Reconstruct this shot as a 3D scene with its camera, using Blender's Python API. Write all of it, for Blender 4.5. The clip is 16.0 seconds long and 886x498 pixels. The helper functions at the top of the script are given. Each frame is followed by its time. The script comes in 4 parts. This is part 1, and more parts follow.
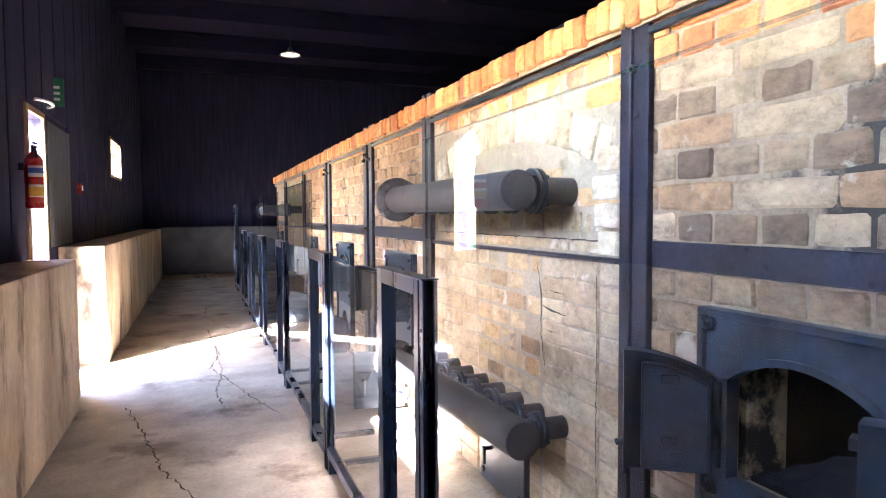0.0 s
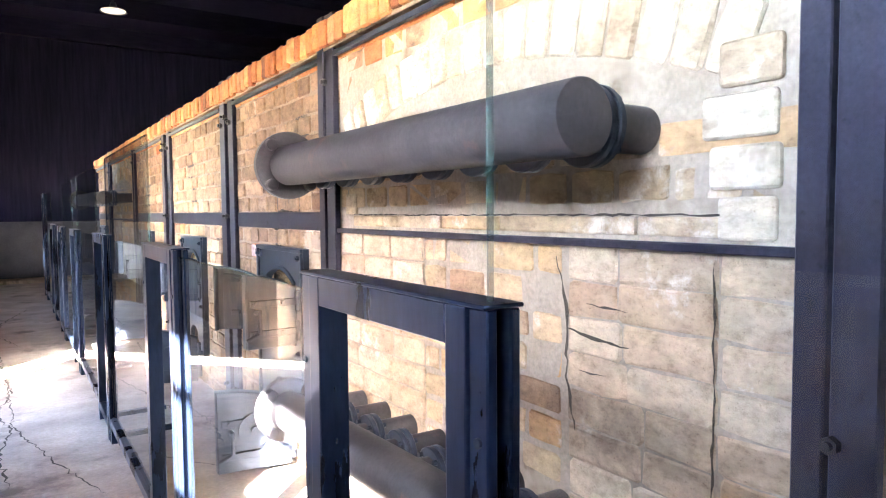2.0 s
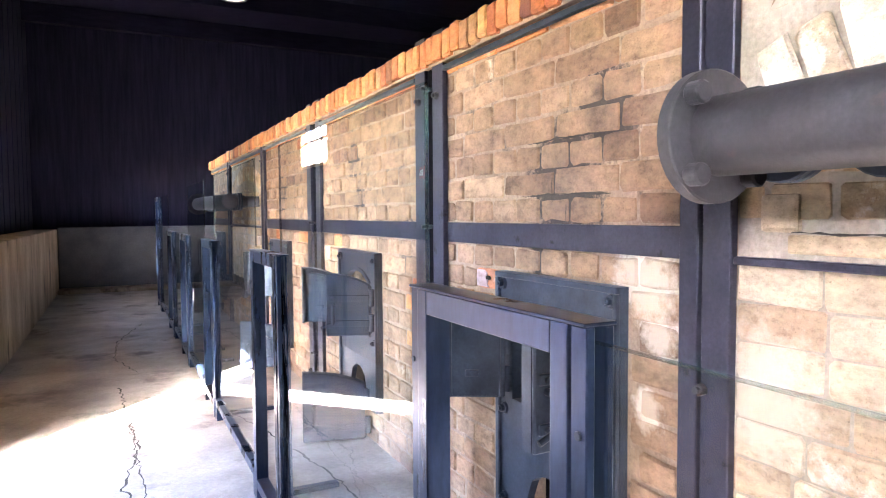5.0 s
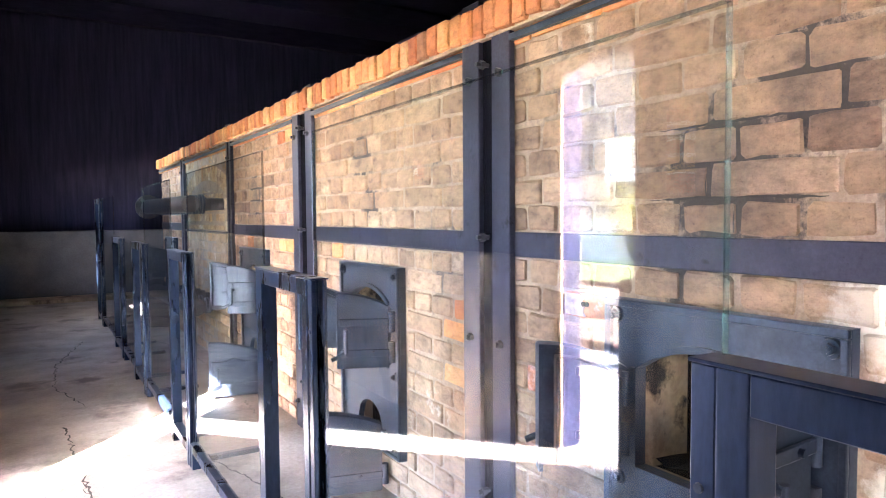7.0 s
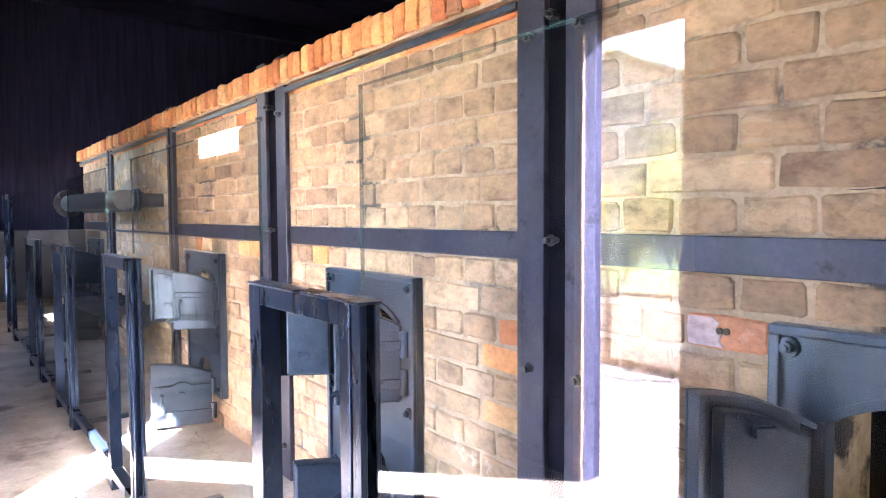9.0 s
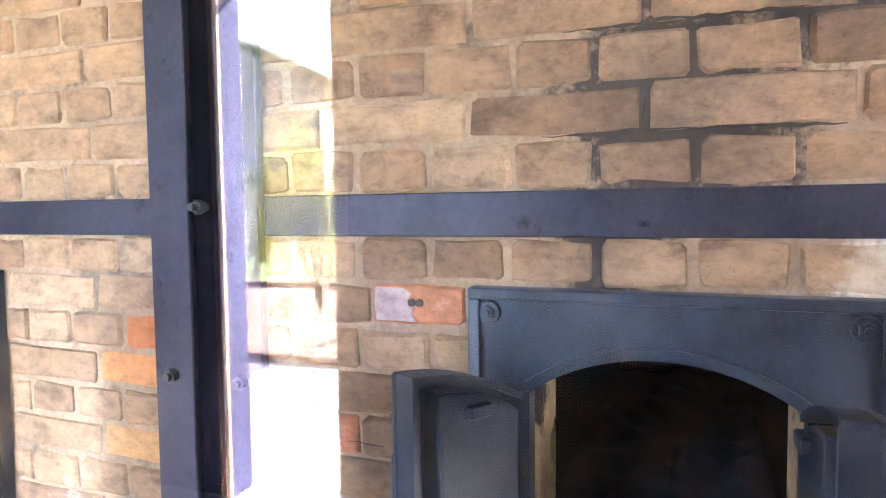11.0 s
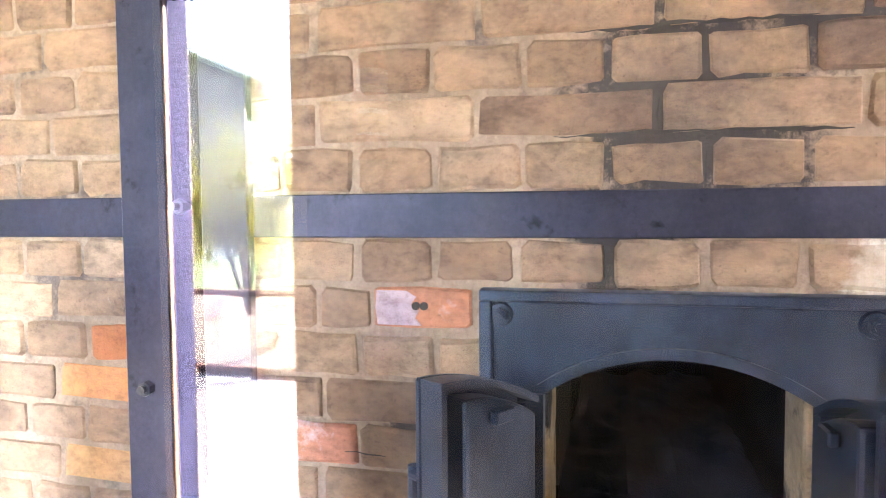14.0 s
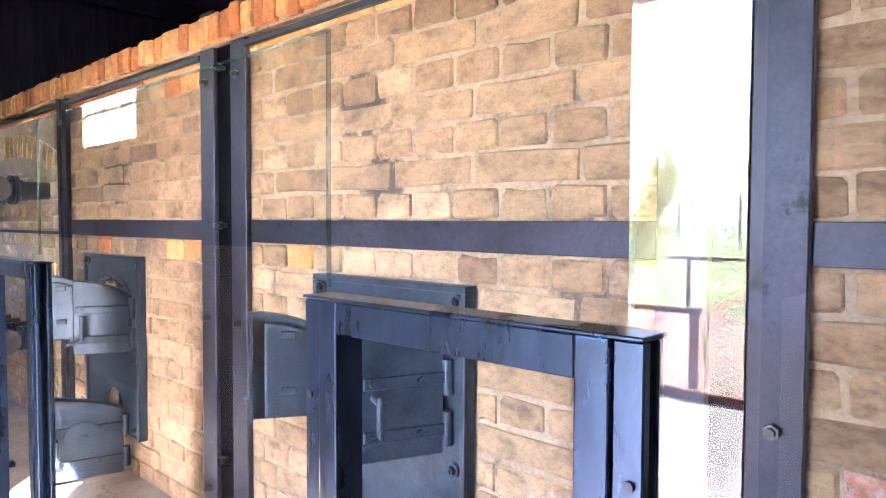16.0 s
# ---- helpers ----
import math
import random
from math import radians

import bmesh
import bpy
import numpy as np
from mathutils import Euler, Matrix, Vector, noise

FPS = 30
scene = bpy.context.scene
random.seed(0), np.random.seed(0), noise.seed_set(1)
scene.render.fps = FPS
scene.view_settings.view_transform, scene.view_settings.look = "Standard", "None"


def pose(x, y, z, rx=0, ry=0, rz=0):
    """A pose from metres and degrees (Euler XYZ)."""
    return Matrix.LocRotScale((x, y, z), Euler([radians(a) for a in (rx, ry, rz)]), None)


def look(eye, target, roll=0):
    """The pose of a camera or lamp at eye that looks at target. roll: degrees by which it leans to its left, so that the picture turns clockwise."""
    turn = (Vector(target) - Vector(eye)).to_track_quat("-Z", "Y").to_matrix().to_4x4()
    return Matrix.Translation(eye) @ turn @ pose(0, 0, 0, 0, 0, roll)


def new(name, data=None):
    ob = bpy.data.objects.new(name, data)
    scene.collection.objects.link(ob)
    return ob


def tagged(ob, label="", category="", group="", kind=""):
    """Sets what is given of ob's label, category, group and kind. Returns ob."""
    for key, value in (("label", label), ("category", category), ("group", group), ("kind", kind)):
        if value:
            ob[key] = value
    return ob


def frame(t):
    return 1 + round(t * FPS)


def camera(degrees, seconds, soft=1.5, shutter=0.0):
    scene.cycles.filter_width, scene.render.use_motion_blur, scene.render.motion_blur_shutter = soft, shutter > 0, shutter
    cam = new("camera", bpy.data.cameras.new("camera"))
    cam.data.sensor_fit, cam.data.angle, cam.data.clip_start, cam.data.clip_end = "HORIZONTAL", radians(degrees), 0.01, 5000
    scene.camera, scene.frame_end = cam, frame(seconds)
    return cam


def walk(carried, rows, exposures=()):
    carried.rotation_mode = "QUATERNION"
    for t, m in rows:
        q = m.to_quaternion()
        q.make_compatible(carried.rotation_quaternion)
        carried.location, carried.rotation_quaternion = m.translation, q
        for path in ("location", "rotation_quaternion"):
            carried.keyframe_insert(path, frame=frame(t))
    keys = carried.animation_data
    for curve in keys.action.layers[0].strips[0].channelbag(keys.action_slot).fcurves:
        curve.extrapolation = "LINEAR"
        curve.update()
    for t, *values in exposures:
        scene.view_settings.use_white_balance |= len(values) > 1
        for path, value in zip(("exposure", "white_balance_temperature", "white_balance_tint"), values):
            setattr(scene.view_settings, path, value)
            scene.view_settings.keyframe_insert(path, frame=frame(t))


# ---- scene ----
cam = camera(67.1, 16.0, soft=1.1)
METRES, EYE, TILT, LEAN, TURN = 5.2, 1.28, -0.52, -0.19, -19.9
ROWS = [
    (0.0, 0.0, 0.0, 0.0, -0.02, -2.37, 0.51),
    (0.5, -0.0045, 0.0503, -0.008, -6.54, -2.76, 0.65),
    (1.0, -0.0085, 0.1093, -0.0156, -12.18, -2.91, 0.79),
    (1.5, -0.0283, 0.1684, -0.0177, -13.05, -3.01, 0.71),
    (2.0, -0.0482, 0.2274, -0.0129, -13.04, -2.8, 0.72),
    (2.5, -0.0606, 0.289, -0.0066, -11.13, -2.92, 0.87),
    (3.0, -0.0729, 0.3262, -0.004, -7.0, -2.35, 0.77),
    (3.5, -0.0956, 0.3645, -0.0036, -5.86, -2.3, 0.57),
    (4.0, -0.1201, 0.3973, -0.0007, -5.73, -2.22, 0.61),
    (4.5, -0.1431, 0.4396, -0.0054, -5.74, -2.36, 0.59),
    (7.0, -0.2286, 0.6012, 0.0014, -11.39, -2.38, 0.74),
    (7.5, -0.2432, 0.6328, -0.0001, -11.51, -2.33, 0.76),
    (8.0, -0.2598, 0.664, 0.0032, -14.01, -2.37, 0.71),
    (10.5, -0.2553, 0.7739, -0.009, -33.84, -2.65, 0.85),
    (11.0, -0.2507, 0.7815, -0.0127, -48.88, -3.33, 1.2),
    (11.5, -0.2462, 0.7876, -0.0171, -56.53, -3.69, 1.4),
    (12.0, -0.2423, 0.7845, -0.0288, -59.85, -3.76, 1.5),
    (12.5, -0.2411, 0.7827, -0.0363, -60.54, -3.79, 1.4),
    (13.0, -0.241, 0.7854, -0.0318, -60.78, -3.63, 1.27),
    (13.5, -0.2486, 0.7967, -0.0217, -60.51, -3.38, 1.07),
    (14.0, -0.2639, 0.8081, -0.0141, -55.62, -2.93, 0.98),
    (14.5, -0.2785, 0.8158, -0.0067, -47.75, -2.46, 0.79),
    (15.0, -0.2901, 0.8223, -0.0036, -41.05, -2.23, 0.59),
    (15.5, -0.3036, 0.8368, -0.0051, -34.53, -2.06, 0.39),
    (16.0, -0.3149, 0.8605, -0.0071, -27.4, -1.96, 0.18),
]
walk(cam, [(t, pose(0, 0, EYE, TILT, LEAN, TURN) @ pose(METRES * x, METRES * y, METRES * z, 90 + pitch, roll, yaw)) for t, x, y, z, yaw, pitch, roll in ROWS], [(0.0, 7.3, 6450, 22), (1.5, 7.42, 6500, 22), (3.0, 7.28, 6300, 22), (4.5, 7.38, 6050, 22), (8.0, 7.15, 5980, 22), (10.5, 7.15, 6090, 22), (12.0, 7.47, 6560, 24), (13.5, 7.47, 6540, 24), (14.5, 7.2, 6180, 22), (16.0, 6.95, 6050, 22)])

# ---- world, sun and daylight ----
SUN_EL, SUN_AZ = radians(30.3), Vector((0.687, 0.727, 0.0)).normalized()
world = bpy.data.worlds.new("world")
scene.world = world
world.use_nodes = True
wt = world.node_tree
sky = wt.nodes.new("ShaderNodeTexSky")
sky.sky_type, sky.sun_disc = "NISHITA", False
sky.sun_elevation = SUN_EL
sky.sun_rotation = math.atan2(-SUN_AZ.x, -SUN_AZ.y)
wt.links.new(sky.outputs[0], wt.nodes["Background"].inputs[0])
wt.nodes["Background"].inputs[1].default_value = 0.15
sun = new("sun", bpy.data.lights.new("sun", "SUN"))
sun.data.energy, sun.data.angle, sun.data.color = 5.0, radians(0.6), (1.0, 0.95, 0.88)
sun_way = SUN_AZ * math.cos(SUN_EL) + Vector((0, 0, -math.sin(SUN_EL)))
sun.matrix_world = look((-6, -6, 8), Vector((-6, -6, 8)) + sun_way)


def sky_portal(name, x, y, z, sy, sz):
    """Guides the sky's light through an opening of the west wall."""
    ob = new(name, bpy.data.lights.new(name, "AREA"))
    ob.data.shape, ob.data.size, ob.data.size_y = "RECTANGLE", sy, sz
    ob.data.cycles.is_portal = True
    ob.matrix_world = look((x, y, z), (x + 1, y, z))
    return ob


DOOR_Y0, DOOR_Y1, DOOR_Z = 5.535, 6.04, 2.05
WEST = -1.16
sky_portal("door_daylight", WEST - 0.14, 5.78, 1.02, 0.5, 2.04)
sky_portal("window_daylight", WEST - 0.14, 1.235, 2.1, 1.17, 0.64)
sky_portal("window_daylight", WEST - 0.14, 10.925, 2.12, 1.25, 0.56)

# ---- materials ----


def mat(name, rough=0.6, metal=0.0):
    m = bpy.data.materials.new(name)
    m.use_nodes = True
    b = m.node_tree.nodes["Principled BSDF"]
    b.inputs["Roughness"].default_value, b.inputs["Metallic"].default_value = rough, metal
    return m, m.node_tree.nodes, m.node_tree.links, b


def ramp(nodes, links, fac, stops):
    r = nodes.new("ShaderNodeValToRGB")
    e = r.color_ramp.elements
    e[0].position, e[0].color = stops[0][0], (*stops[0][1], 1)
    e[1].position, e[1].color = stops[-1][0], (*stops[-1][1], 1)
    for p, c in stops[1:-1]:
        e.new(p).color = (*c, 1)
    links.new(fac, r.inputs[0])
    return r.outputs[0]


def noise_tex(nodes, links, scale, detail=6, rough=0.6, stretch=(1, 1, 1), w=None):
    t = nodes.new("ShaderNodeTexNoise")
    t.inputs["Scale"].default_value, t.inputs["Detail"].default_value, t.inputs["Roughness"].default_value = scale, detail, rough
    geo = nodes.new("ShaderNodeNewGeometry")
    mp = nodes.new("ShaderNodeMapping")
    mp.inputs["Scale"].default_value = stretch
    links.new(geo.outputs["Position"], mp.inputs[0])
    links.new(mp.outputs[0], t.inputs["Vector"])
    if w is not None:
        t.noise_dimensions = "4D"
        k = nodes.new("ShaderNodeMath")
        k.operation = "MULTIPLY"
        k.inputs[1].default_value = 37.0
        links.new(w, k.inputs[0])
        links.new(k.outputs[0], t.inputs["W"])
    return t.outputs["Fac"]


def mix(nodes, links, fac, a, b, mode="MIX"):
    m = nodes.new("ShaderNodeMix")
    m.data_type, m.blend_type = "RGBA", mode
    for sock, v in ((m.inputs[0], fac), (m.inputs[6], a), (m.inputs[7], b)):
        if isinstance(v, (int, float)):
            sock.default_value = v
        elif isinstance(v, tuple):
            sock.default_value = (*v, 1)
        else:
            links.new(v, sock)
    return m.outputs[2]


def bump(nodes, links, b, height, strength, dist):
    n = nodes.new("ShaderNodeBump")
    n.inputs["Strength"].default_value, n.inputs["Distance"].default_value = strength, dist
    links.new(height, n.inputs["Height"])
    links.new(n.outputs[0], b.inputs["Normal"])


def surface(name, dark, light, scale=4, grain=60, rough=0.7, metal=0.0, depth=0.002, stain=None, stain_scale=1.2, stretch=(1, 1, 1), stain_at=0.55, spec=0.5):
    """A two-scale weathered surface: a large tone, a fine grain, and optional stains."""
    m, n, l, b = mat(name, rough, metal)
    b.inputs["Specular IOR Level"].default_value = spec
    big = noise_tex(n, l, scale, 8, 0.62, stretch)
    fine = noise_tex(n, l, grain, 5, 0.7, stretch)
    col = ramp(n, l, big, [(0.3, dark), (0.7, light)])
    shade = ramp(n, l, fine, [(0.25, (0.72, 0.72, 0.72)), (0.75, (1.15, 1.15, 1.15))])
    col = mix(n, l, 1.0, col, shade, "MULTIPLY")
    if stain:
        s = noise_tex(n, l, stain_scale, 9, 0.65, stretch)
        col = mix(n, l, ramp(n, l, s, [(stain_at, (0, 0, 0)), (stain_at + 0.1, (1, 1, 1))]), col, stain)
    l.new(col, b.inputs["Base Color"])
    r = n.new("ShaderNodeMapRange")
    r.inputs[3].default_value, r.inputs[4].default_value = max(0.05, rough - 0.15), min(1, rough + 0.12)
    l.new(big, r.inputs[0])
    l.new(r.outputs[0], b.inputs["Roughness"])
    bump(n, l, b, fine, 0.6, depth)
    return m


def near_mask(nodes, links, centres, width):
    """1 inside ragged blots round the given places (y, z, radius), 0 outside."""
    geo = nodes.new("ShaderNodeNewGeometry")
    best = None
    for y, z, r in centres:
        d = nodes.new("ShaderNodeVectorMath")
        d.operation = "DISTANCE"
        d.inputs[1].default_value = (1.28, y, z)
        links.new(geo.outputs["Position"], d.inputs[0])
        k = nodes.new("ShaderNodeMath")
        k.operation = "MULTIPLY_ADD"
        k.inputs[1].default_value, k.inputs[2].default_value = -1.0 / r, 1.0
        links.new(d.outputs["Value"], k.inputs[0])
        if best is None:
            best = k.outputs[0]
        else:
            mx = nodes.new("ShaderNodeMath")
            mx.operation = "MAXIMUM"
            links.new(best, mx.inputs[0])
            links.new(k.outputs[0], mx.inputs[1])
            best = mx.outputs[0]
    nz = noise_tex(nodes, links, 16, 9, 0.75)
    add = nodes.new("ShaderNodeMath")
    add.operation = "MULTIPLY_ADD"
    add.inputs[1].default_value = 0.55
    links.new(best, add.inputs[0])
    links.new(nz, add.inputs[2])
    return ramp(nodes, links, add.outputs[0], [(0.62, (0, 0, 0)), (0.62 + width, (1, 1, 1))])


LIME_AT = [(3.95, 1.06, 0.17), (3.90, 0.92, 0.09), (3.94, 0.72, 0.08), (3.60, 0.85, 0.22), (1.52, 0.9, 0.07)]
SOOT_AT = [(2.23, 0.68, 0.14), (4.33, 1.37, 0.22), (4.30, 1.30, 0.25), (4.12, 1.52, 0.2), (4.42, 1.10, 0.12), (4.75, 0.78, 0.1), (0.9, 1.35, 0.3), (6.3, 1.55, 0.16), (6.2, 1.3, 0.12), (2.35, 0.72, 0.14), (8.1, 1.4, 0.22)]


def brick_material(name, stops, island, dirt, pale, soot=(0.03, 0.028, 0.03), soot_at=0.62, pale_at=0.6, blots=False):
    m, n, l, b = mat(name, 0.85)
    if island:
        rnd = n.new("ShaderNodeNewGeometry").outputs["Random Per Island"]
    else:
        rnd = n.new("ShaderNodeObjectInfo").outputs["Random"]
    col = ramp(n, l, rnd, stops)
    big = noise_tex(n, l, 10, 8, 0.68, (1, 0.8, 1.3), rnd)
    fine = noise_tex(n, l, 38, 9, 0.8, (1, 0.8, 1.2), rnd)
    col = mix(n, l, 1.0, col, ramp(n, l, big, [(0.32, dirt), (0.48, (0.95, 0.93, 0.9)), (0.7, (1.32, 1.26, 1.16))]), "MULTIPLY")
    col = mix(n, l, 1.0, col, ramp(n, l, fine, [(0.32, (0.58, 0.55, 0.52)), (0.5, (1.0, 0.99, 0.98)), (0.68, (1.24, 1.22, 1.18))]), "MULTIPLY")
    lime = noise_tex(n, l, 3.1, 9, 0.72)
    col = mix(n, l, ramp(n, l, lime, [(pale_at, (0, 0, 0)), (pale_at + 0.09, (0.85, 0.85, 0.85))]), col, pale)
    black = noise_tex(n, l, 2.3, 8, 0.7, (1, 1.3, 0.8))
    col = mix(n, l, ramp(n, l, black, [(soot_at, (0, 0, 0)), (soot_at + 0.16, (0.75, 0.75, 0.75))]), col, soot)
    pits = noise_tex(n, l, 150, 4, 0.6)
    col = mix(n, l, 1.0, col, ramp(n, l, pits, [(0.3, (0.66, 0.63, 0.6)), (0.38, (1, 1, 1))]), "MULTIPLY")
    if blots:
        lime2 = mix(n, l, 1.0, near_mask(n, l, LIME_AT, 0.22), (0.75, 0.75, 0.75), "MULTIPLY")
        col = mix(n, l, lime2, col, (0.60, 0.52, 0.42))
        dark = mix(n, l, 1.0, near_mask(n, l, SOOT_AT, 0.4), (0.5, 0.5, 0.5), "MULTIPLY")
        col = mix(n, l, dark, col, (0.05, 0.042, 0.04))
    l.new(col, b.inputs["Base Color"])
    h = mix(n, l, 0.5, big, fine)
    bump(n, l, b, h, 1.0, 0.010)
    return m


TAN = [(0.0, (0.188, 0.119, 0.078)), (0.12, (0.251, 0.163, 0.106)), (0.3, (0.321, 0.214, 0.138)), (0.45, (0.235, 0.153, 0.099)), (0.6, (0.337, 0.229, 0.149)), (0.75, (0.282, 0.188, 0.120)), (0.88, (0.384, 0.268, 0.182)), (1.0, (0.306, 0.203, 0.135))]
BRICK = brick_material("brick_tan", TAN, False, (0.45, 0.42, 0.40), (0.68, 0.6, 0.5), soot_at=0.64, pale_at=0.63, blots=True)
BRICK_J = brick_material("brick_tan_joined", TAN, True, (0.45, 0.42, 0.40), (0.68, 0.6, 0.5), soot_at=0.64, pale_at=0.63, blots=True)
GREY = [(0.0, (0.114, 0.071, 0.051)), (0.14, (0.361, 0.252, 0.164)), (0.26, (0.190, 0.122, 0.082)), (0.4, (0.437, 0.322, 0.215)), (0.52, (0.095, 0.063, 0.050)), (0.66, (0.304, 0.204, 0.133)), (0.8, (0.475, 0.357, 0.250)), (0.9, (0.228, 0.139, 0.090)), (1.0, (0.399, 0.244, 0.140))]
BRICK_G = brick_material("brick_grey", GREY, False, (0.5, 0.47, 0.45), (0.60, 0.55, 0.48), soot_at=0.66, pale_at=0.6)
LIMEWASH = [(0.0, (0.460, 0.400, 0.310)), (0.4, (0.570, 0.520, 0.440)), (0.7, (0.500, 0.430, 0.340)), (1.0, (0.400, 0.320, 0.235))]
BRICK_L = brick_material("brick_limewashed", LIMEWASH, False, (0.62, 0.57, 0.5), (0.76, 0.73, 0.68), soot_at=0.72, pale_at=0.55)
PLASTERED = [(0.0, (0.442, 0.354, 0.262)), (0.4, (0.524, 0.446, 0.350)), (0.7, (0.488, 0.386, 0.290)), (1.0, (0.396, 0.299, 0.212))]
BRICK_P = brick_material("brick_plastered", PLASTERED, False, (0.72, 0.69, 0.65), (0.68, 0.64, 0.57), soot_at=0.68, pale_at=0.6, blots=True)
RED = [(0.0, (0.40, 0.13, 0.075)), (0.5, (0.48, 0.2, 0.13)), (1.0, (0.55, 0.24, 0.1))]
BRICK_R = brick_material("brick_red", RED, False, (0.55, 0.52, 0.5), (0.62, 0.5, 0.52), soot_at=0.7, pale_at=0.57)
WHITE = [(0.0, (0.387, 0.295, 0.189)), (0.2, (0.493, 0.405, 0.295)), (0.4, (0.458, 0.339, 0.207)), (0.55, (0.528, 0.449, 0.343)), (0.68, (0.493, 0.334, 0.189)), (0.8, (0.458, 0.361, 0.246)), (0.9, (0.440, 0.264, 0.132)), (1.0, (0.528, 0.475, 0.422))]
BRICK_W = brick_material("brick_pale", WHITE, False, (0.5, 0.45, 0.39), (0.70, 0.65, 0.57), pale_at=0.56, soot_at=0.7)
BRICK_WJ = brick_material("brick_pale_joined", WHITE, True, (0.5, 0.45, 0.39), (0.70, 0.65, 0.57), pale_at=0.56, soot_at=0.7)
CAPS = [(0.0, (0.34, 0.11, 0.045)), (0.35, (0.52, 0.21, 0.08)), (0.7, (0.58, 0.29, 0.12)), (0.9, (0.60, 0.36, 0.17)), (1.0, (0.2, 0.08, 0.05))]
BRICK_O = brick_material("brick_orange", CAPS, False, (0.7, 0.66, 0.6), (0.62, 0.5, 0.38), soot_at=0.66, pale_at=0.66)


def mortar_material():
    m, n, l, b = mat("mortar", 0.92)
    col = ramp(n, l, noise_tex(n, l, 6, 8, 0.65), [(0.3, (0.235, 0.165, 0.115)), (0.7, (0.43, 0.325, 0.235))])
    fine = noise_tex(n, l, 90, 5, 0.7)
    col = mix(n, l, 1.0, col, ramp(n, l, fine, [(0.25, (0.7, 0.68, 0.66)), (0.7, (1.12, 1.12, 1.12))]), "MULTIPLY")
    old = noise_tex(n, l, 4.2, 9, 0.7)
    col = mix(n, l, ramp(n, l, old, [(0.56, (0, 0, 0)), (0.66, (0.85, 0.85, 0.85))]), col, (0.062, 0.048, 0.042))
    col = mix(n, l, mix(n, l, 1.0, near_mask(n, l, SOOT_AT, 0.14), (0.92, 0.92, 0.92), "MULTIPLY"), col, (0.035, 0.03, 0.03))
    col = mix(n, l, near_mask(n, l, LIME_AT, 0.2), col, (0.70, 0.64, 0.55))
    l.new(col, b.inputs["Base Color"])
    bump(n, l, b, fine, 0.8, 0.005)
    return m


MORTAR = mortar_material()
MORTAR_W = surface("mortar_pale", (0.30, 0.25, 0.195), (0.46, 0.40, 0.33), 5, 80, 0.9, depth=0.004, stain=(0.20, 0.16, 0.12), stain_scale=5, stain_at=0.58)
IRON = surface("cast_iron", (0.018, 0.028, 0.046), (0.056, 0.074, 0.108), 7, 110, 0.42, 0.45, 0.00008, stain=(0.09, 0.075, 0.065), stain_scale=7, stain_at=0.66, spec=0.25)
BOLT = surface("worn_bolt_steel", (0.025, 0.028, 0.036), (0.08, 0.076, 0.078), 30, 120, 0.42, 0.6, 0.0006, stain=(0.10, 0.05, 0.03), stain_scale=20, stain_at=0.6)
STEEL_B = surface("painted_beam", (0.022, 0.023, 0.038), (0.052, 0.051, 0.076), 5, 90, 0.5, 0.55, 0.0005, stain=(0.012, 0.012, 0.015), stain_scale=16, stain_at=0.6, spec=0.3)
PIPE = surface("pipe_steel", (0.034, 0.034, 0.040), (0.085, 0.082, 0.086), 6, 80, 0.55, 0.35, 0.001, stain=(0.12, 0.082, 0.07), stain_scale=7, stain_at=0.6)
FRAME = surface("blued_steel", (0.014, 0.026, 0.056), (0.036, 0.057, 0.105), 5, 60, 0.3, 0.8, 0.00008, stretch=(1, 1, 0.25), spec=0.3)
FLOOR = surface("concrete_floor", (0.20, 0.165, 0.13), (0.52, 0.455, 0.385), 2.2, 45, 0.55, depth=0.003, stain=(0.12, 0.095, 0.078), stain_scale=1.7, stain_at=0.55)
CONC = surface("stained_concrete", (0.22, 0.165, 0.11), (0.56, 0.455, 0.325), 2.2, 50, 0.9, depth=0.004, stain=(0.085, 0.062, 0.045), stain_scale=2.4, stretch=(1, 1.2, 0.4), stain_at=0.55)
ENDWALL = surface("dark_concrete", (0.07, 0.075, 0.088), (0.14, 0.15, 0.165), 2, 50, 0.8, depth=0.002, stain=(0.11, 0.11, 0.10), stain_scale=1.5, stain_at=0.62, spec=0.08)
# Bluish cast of the unlit areas is put into both timber colours.
TIMBER = surface("dark_boards", (0.018, 0.018, 0.042), (0.042, 0.042, 0.085), 3, 40, 0.8, depth=0.003, stretch=(6, 6, 0.4), spec=0.08)
ROOFWOOD = surface("roof_timber", (0.014, 0.013, 0.034), (0.026, 0.024, 0.055), 3, 40, 0.85, stretch=(1, 6, 6), spec=0.08)
DOORM = surface("door_leaf_paint", (0.03, 0.035, 0.042), (0.06, 0.066, 0.075), 4, 50, 0.55, depth=0.001, stretch=(5, 5, 0.4))
WOOD = surface("window_wood", (0.32, 0.19, 0.09), (0.52, 0.34, 0.18), 5, 50, 0.6, stretch=(1, 1, 0.3))
REDM = surface("red_enamel", (0.42, 0.02, 0.018), (0.52, 0.035, 0.03), 5, 60, 0.3, depth=0.0003)
# Near black: shade inside furnaces and post gaps is put into this colour.
SHADE_BLACK = surface("near_black_shade", (0.0014, 0.0013, 0.003), (0.004, 0.0038, 0.007), 6, 50, 0.95, depth=0.006, spec=0.05)
# Ash colour taken down almost to black for the shade it lies in.
ASH = surface("shade_darkened_ash", (0.006, 0.007, 0.011), (0.034, 0.037, 0.05), 14, 90, 1.0, depth=0.012, spec=0.1)
